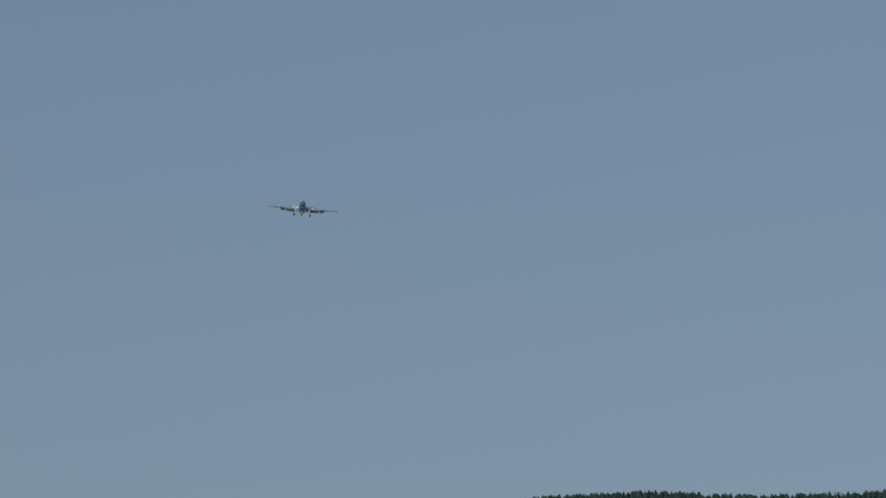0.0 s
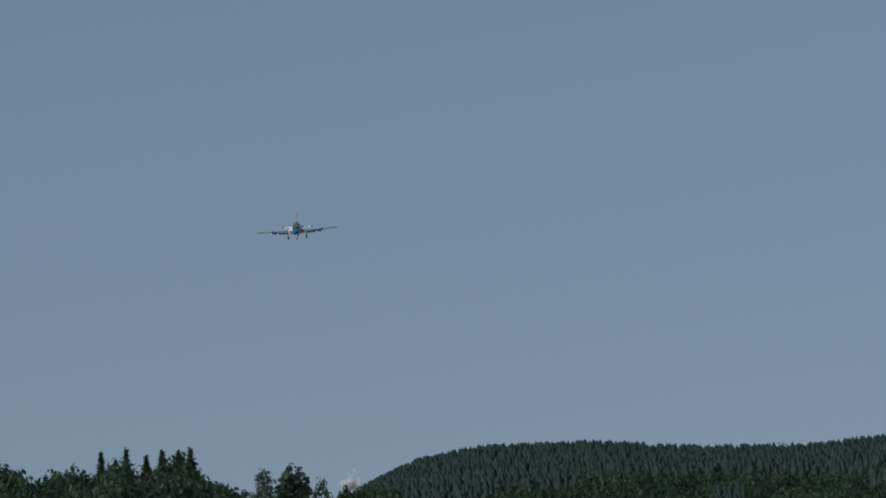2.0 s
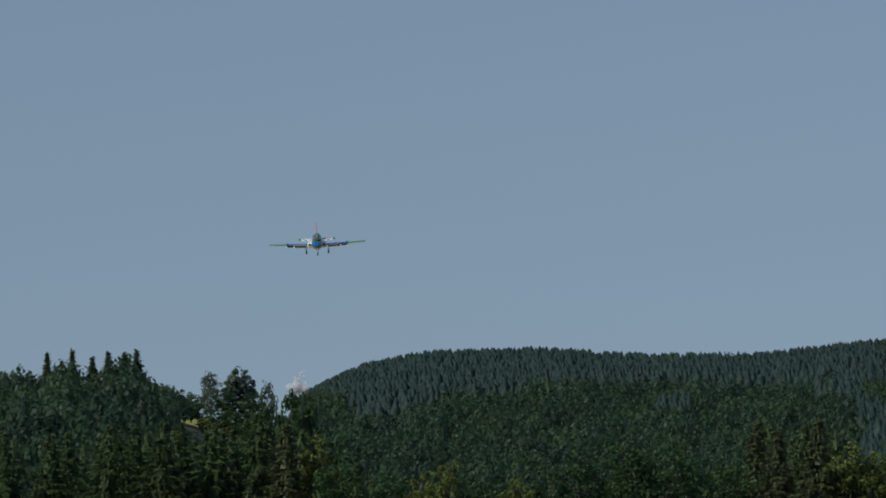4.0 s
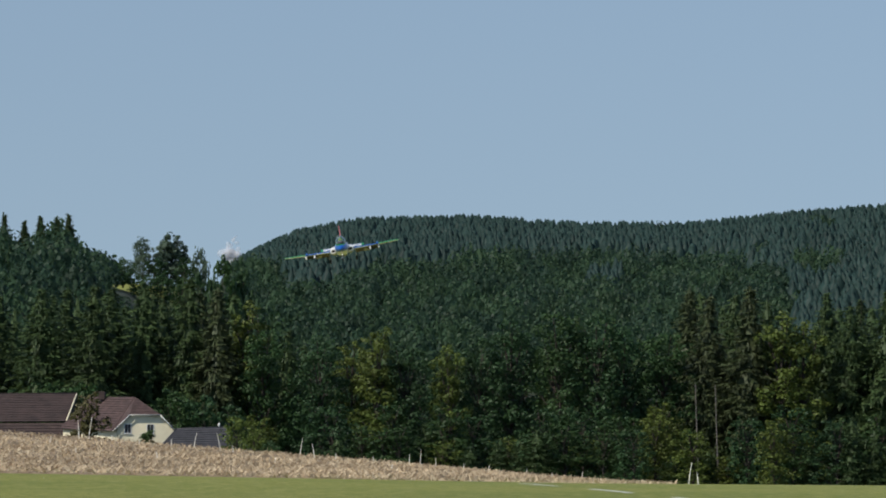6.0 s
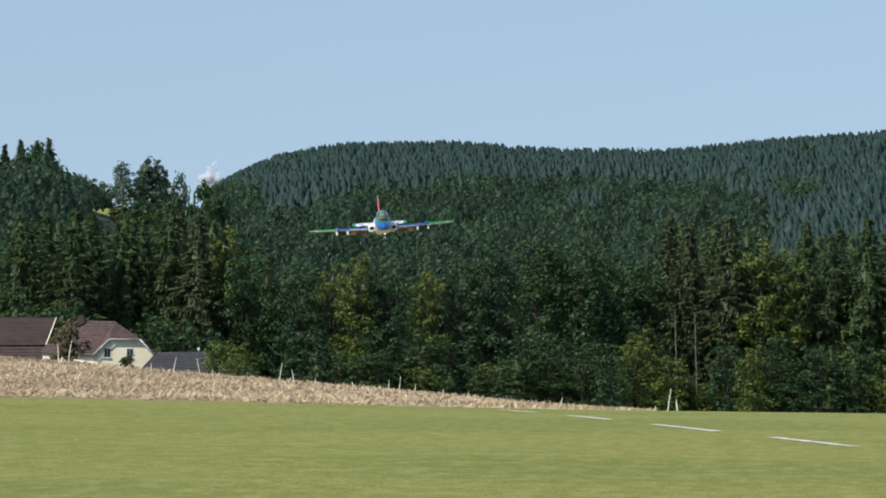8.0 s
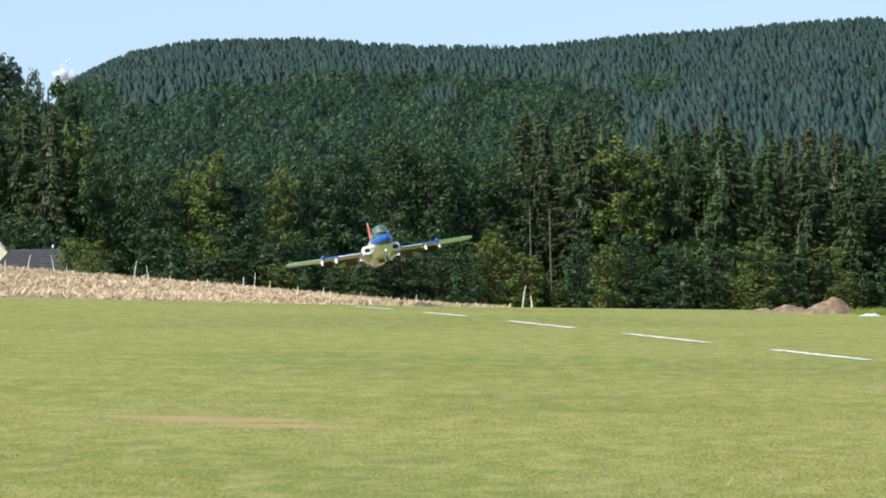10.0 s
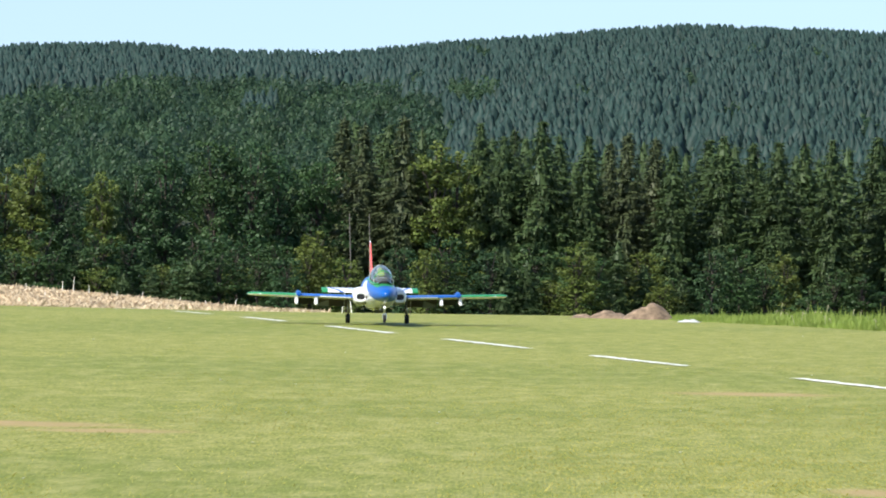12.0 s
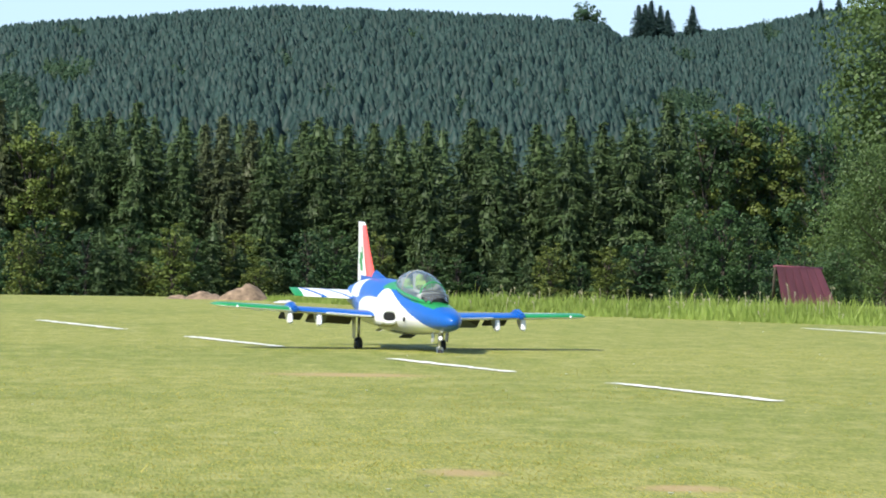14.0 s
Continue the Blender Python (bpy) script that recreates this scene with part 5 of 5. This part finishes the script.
        part("seat_cushion", slab("seat_cushion", [(0, y - 0.03, 0.475 + z), (0, y - 0.045, 0.54 + z), (0, y - 0.01, 0.545 + z), (0, y + 0.03, 0.5 + z)], 0.075, 0, DOLL_GREEN, 0.01), seat, "plain yellow-green shape for the body of a pilot doll")
    part("instrument_hood", loft("instrument_hood", [oval(0.98, 0.085, 0.39, 0.425, 24), oval(0.88, 0.1, 0.39, 0.475, 24), oval(0.8, 0.1, 0.39, 0.485, 24)], [BLACK]), body, "black instrument hood")

    def bubble(t, grow=0.0):
        """Half width, sill and top of the canopy at t from front (0) to back (1)."""
        y = 1.04 - 1.12 * t
        rise = 0.168 * math.sin(math.pi * min(1, (t + 0.001)) ** 0.84) ** 0.62
        sill = 0.397 + 0.088 * t
        w = 0.117 * math.sin(math.pi * min(1, t * 0.94 + 0.03) ** 0.8) ** 0.55
        return y, w + grow, sill, sill + rise + grow

    def arch(t, n=26, grow=0.0):
        y, w, zs, zt = bubble(t, grow)
        return [(w * math.cos(math.pi * j / (n - 1)), y, zs + (zt - zs) * math.sin(math.pi * j / (n - 1)) ** 0.85) for j in range(n)]

    rows = [arch(t) for t in np.linspace(0.015, 0.99, 30)]
    n = len(rows[0])
    V = [p for r in rows for p in r]
    F = [(i * n + j, i * n + j + 1, (i + 1) * n + j + 1, (i + 1) * n + j) for i in range(len(rows) - 1) for j in range(n - 1)]
    can = part("canopy", mesh_of("canopy", V, F, CANOPY_GLASS, None, True), ob, "clear faintly green bubble canopy")
    for t, wd, m, lb in ((0.17, 0.006, GREEN, "green windscreen arch"), (0.56, 0.003, GREY, ""), (0.95, 0.015, GREEN, "")):
        a0, a1 = arch(t - wd, grow=0.004), arch(t + wd, grow=0.004)
        V = a0 + a1
        part("canopy_frame", mesh_of("canopy_frame", V, [(j, j + 1, n + j + 1, n + j) for j in range(n - 1)], m, None, True), can, lb)
        fr = can.children[-1]
        so = fr.modifiers.new("thick", "SOLIDIFY")
        so.thickness = 0.006
    for s in (1, -1):
        rail = [bubble(t) for t in np.linspace(0.02, 0.98, 24)]
        V, F = [], []
        for y, w, zs, zt in rail:
            for dx, dz in ((0.008, -0.014), (0.008, 0.012), (-0.004, 0.014), (-0.004, -0.014)):
                V.append((s * (w + dx), y, zs + dz))
        for i in range(23):
            for j in range(4):
                F.append((i * 4 + j, i * 4 + (j + 1) % 4, (i + 1) * 4 + (j + 1) % 4, (i + 1) * 4 + j))
        part("canopy_rail", mesh_of("canopy_rail", V, F, GREEN, None, True), can, "green canopy rail")

    # wings
    def wing_at(u):
        """Leading edge, trailing edge and height of the wing at u metres from the middle."""
        k = (u - 0.15) / 1.2
        return 0.33 - 0.23 * k, -0.30 + 0.05 * k, 0.262 + 0.038 * k, 0.044 - 0.013 * k

    for s in (1, -1):
        xs = [0.1, 0.3, 0.5, 0.66, 0.8, 0.835, 0.87, 1.0, 1.15, 1.3, 1.345, 1.365, 1.375]
        rings = []
        for u in xs:
            le, te, z, th = wing_at(u)
            if u > 1.32:
                q = (u - 1.32) / 0.055
                le, te, th = le - 0.05 * q * q, te + 0.02 * q, th * math.sqrt(max(0.02, 1 - q * q))
            rings.append(foil(s * u, le, te, z, th))

        def colours(c, n, s=s):
            u = abs(c.x)
            le, te, z, th = wing_at(u)
            back = (le - c.y) / (le - te)
            if n.z < -0.25:
                return 3 if u < 0.85 else 2 if back > 0.5 else 4
            if u > 0.87:
                return 1 if 0.3 < back < 0.5 and u < 1.22 else 2
            if 0.835 < u <= 0.87:
                return 1
            return 0

        wing = part("wing", loft("wing", rings, [BLUE, WHITE, GREEN, BELLY, WHITE], colours), ob, "glossy wing, blue inboard and green with white outboard")
        le, te, z, th = wing_at(0.84)
        part("wing_fence", slab("wing_fence", [(s * 0.842, le + 0.035, z - 0.012), (s * 0.842, le + 0.03, z + 0.03), (s * 0.842, le - 0.10, z + 0.058), (s * 0.842, le - 0.2, z + 0.045), (s * 0.842, le - 0.24, z)], 0.05, 0, BLUE, 0.012), wing, "dark blue rounded fence")
        for u in (0.66, 0.865):
            le, te, z, th = wing_at(u)
            part("pylon", slab("pylon", [(s * u, le - 0.02, z - 0.004), (s * u, le + 0.012, z - 0.088), (s * u, le - 0.03, z - 0.097), (s * u, le - 0.12, z - 0.05), (s * u, le - 0.15, z - 0.005)], 0.034, 0, WHITE, 0.006), wing, "white flap pylon")
        # the outer flap's black is the shade under the wing, put into its colour
        for u0, u1, m, lb, dr in ((0.31, 0.645, TAN, "tan lowered inner flap", 0.085), (0.68, 0.85, BLACK, "lowered outer flap, shade under the wing painted black", 0.075)):
            l0, t0, z0, _ = wing_at(u0)
            l1, t1, z1, _ = wing_at(u1)
            pts = [(s * u0, t0 + 0.12, z0 - 0.015), (s * u1, t1 + 0.12, z1 - 0.015), (s * u1, t1 + 0.01, z1 - dr), (s * u0, t0 + 0.01, z0 - dr)]
            part("flap", slab("flap", pts, 0.014, 2, m, 0.003), wing, lb)
        l0, t0, z0, _ = wing_at(0.31)
        part("flap_panel", slab("flap_panel", [(s * 0.50, t0 + 0.115, z0 - 0.019), (s * 0.64, t0 + 0.115, z0 - 0.012), (s * 0.64, t0 + 0.02, z0 - 0.080), (s * 0.50, t0 + 0.02, z0 - 0.086)], 0.012, 2, BELLY, 0.003), wing, "pale flap panel")
        part("root_stripe", slab("root_stripe", [(s * 0.3, 0.305, 0.258), (s * 0.3, 0.31, 0.272), (s * 0.62, 0.245, 0.283), (s * 0.62, 0.24, 0.268)], 0.016, 1, WHITE, 0.003), wing, "white leading edge stripe")
        le, te, z, th = wing_at(1.24)
        part("position_light", loft("position_light", [oval(le - 0.02 + 0.03 * t, 0.011 * math.sqrt(max(0, 1 - t * t)) + 0.001, z - 0.010 * math.sqrt(max(0, 1 - t * t)) - 0.001, z + 0.010 * math.sqrt(max(0, 1 - t * t)) + 0.001, 14, 2, s * 1.24) for t in (0, 0.4, 0.75, 1)], [WHITE]), wing, "small white wing lamp")

    # tail
    def fin_ring(k):
        le = -0.72 - 0.42 * k - 0.03 * math.sin(math.pi * k)
        te = -1.31 - 0.05 * k
        z = 0.45 + 0.452 * k
        th = 0.024 - 0.013 * k
        if k > 0.95:
            le, th = le - 0.05 * (k - 0.95) / 0.05, th * 0.45
        out = []
        for x, y, zz in foil(0, le, te, 0, th, 16):
            out.append((zz, y, z))
        return out

    def fin_colours(c, n):
        k = (c.z - 0.45) / 0.452
        le, te = -0.72 - 0.42 * k, -1.31 - 0.05 * k
        b = (le - c.y) / (le - te)
        if k > 0.955:
            return 1
        if k < 0.13:
            return 3 if b < 0.75 else 1
        if b < 0.46:
            return 0
        return 2 if noise.noise((c.y * 9, c.z * 7, 4.2)) > 0.22 else 1

    fin = part("fin", loft("fin", [fin_ring(k) for k in (0, 0.06, 0.13, 0.2, 0.3, 0.4, 0.5, 0.6, 0.7, 0.8, 0.9, 0.955, 1.0)], [RED, WHITE, GREEN, BLUE], fin_colours), ob, "tall swept fin, red in front, white and green behind")
    part("ventral_fillet", slab("ventral_fillet", [(0, -0.35, 0.49), (0, -0.78, 0.56), (0, -0.9, 0.49)], 0.03, 0, BLUE, 0.008), fin)
    for s in (1, -1):
        rings = [foil(s * u, -1.0 - 0.13 * u / 0.52, -1.31 - 0.015 * u / 0.52, 0.335 + 0.01 * u, 0.016 - 0.006 * u / 0.52, slope=0.055) for u in np.linspace(0.05, 0.52, 60)]

        def tail_colours(c, n):
            u = abs(c.x)
            if u > 0.46:
                return 2
            b = (-1.0 - c.y) / 0.31
            if n.z > 0 and (0.33 < u - 0.16 * b + 0.08 < 0.365 or 0.16 < u - 0.16 * b + 0.08 < 0.19):
                return 1
            return 0

        part("tailplane", loft("tailplane", rings, [WHITE, BLUE, GREEN], tail_colours), ob, "white tailplane with blue stripes and a green tip")

    # undercarriage
    for s in (1, -1):
        leg = part("main_leg", rod("main_leg", (s * 0.312, -0.005, 0.265), (s * 0.312, 0, 0.06), 0.011, 0.009, STEEL), ob, "polished steel main leg")
        part("scissor_link", slab("scissor_link", [(s * 0.3, -0.01, 0.15), (s * 0.3, -0.045, 0.115), (s * 0.3, -0.012, 0.08), (s * 0.3, -0.032, 0.115)], 0.012, 0, STEEL, 0.002), leg)
        tyre = part("wheel", wheel_mesh("wheel", (s * 0.312, 0, 0.05), 0.05, 0.044, RUBBER, 0.024), leg, "black rubber tyre")
        part("hub", wheel_mesh("hub", (s * 0.312, 0, 0.05), 0.025, 0.04, STEEL), tyre, "bright metal hub")
        part("leg_door", slab("leg_door", [(s * 0.352, 0.045, 0.262), (s * 0.352, -0.05, 0.262), (s * 0.346, -0.04, 0.09), (s * 0.346, 0.035, 0.085)], 0.006, 0, BELLY, 0.002), leg, "pale leg door")
        part("wheel_door", slab("wheel_door", [(s * 0.14, 0.04, 0.165), (s * 0.14, -0.08, 0.165), (s * 0.17, -0.07, 0.148), (s * 0.17, 0.03, 0.148)], 0.006, 2, WHITE, 0.002), ob, "white inner wheel door hanging open")
    leg = part("nose_leg", rod("nose_leg", (0, 1.06, 0.23), (0, 1.085, 0.075), 0.014, 0.011, STEEL), ob, "polished nose leg")
    for s in (1, -1):
        part("fork", slab("fork", [(s * 0.02, 1.075, 0.09), (s * 0.02, 1.098, 0.09), (s * 0.02, 1.108, 0.04), (s * 0.02, 1.09, 0.036)], 0.005, 0, STEEL, 0.0015), leg)
    part("fork_bridge", slab("fork_bridge", [(-0.023, 1.087, 0.082), (0.023, 1.087, 0.082), (0.023, 1.087, 0.095), (-0.023, 1.087, 0.095)], 0.022, 1, STEEL, 0.002), leg)
    tyre = part("wheel", wheel_mesh("wheel", (0, 1.1, 0.041), 0.041, 0.028, RUBBER, 0.018), leg, "black rubber nose tyre")
    part("hub", wheel_mesh("hub", (0, 1.1, 0.041), 0.019, 0.026, STEEL), tyre)
    part("landing_light", loft("landing_light", [oval(1.075, 0.009, 0.151, 0.169, 18, 2), oval(1.1, 0.012, 0.148, 0.172, 18, 2), oval(1.106, 0.009, 0.151, 0.169, 18, 2)], [LIGHT]), leg, "lit round landing light")
    part("nose_door", slab("nose_door", [(0.04, 1.0, 0.195), (0.04, 1.09, 0.2), (0.044, 1.08, 0.13), (0.044, 1.01, 0.12)], 0.005, 0, BELLY, 0.0015), ob, "pale nose wheel door")
    part("air_brake", slab("air_brake", [(-0.05, 0.24, 0.138), (0.05, 0.24, 0.138), (0.045, 0.12, 0.112), (-0.045, 0.12, 0.112)], 0.008, 2, DARK_METAL, 0.003), ob, "dark air brake hanging under the belly")
    return ob


plane = jet()


def motions():
    walk(plane, [(t, pose(x, y, z, 0, 0, 180 + yaw) @ pose(0, 0, 0, pitch) @ pose(0, 0, 0, 0, roll)) for t, x, y, z, yaw, pitch, roll in JET_ROWS])


motions()
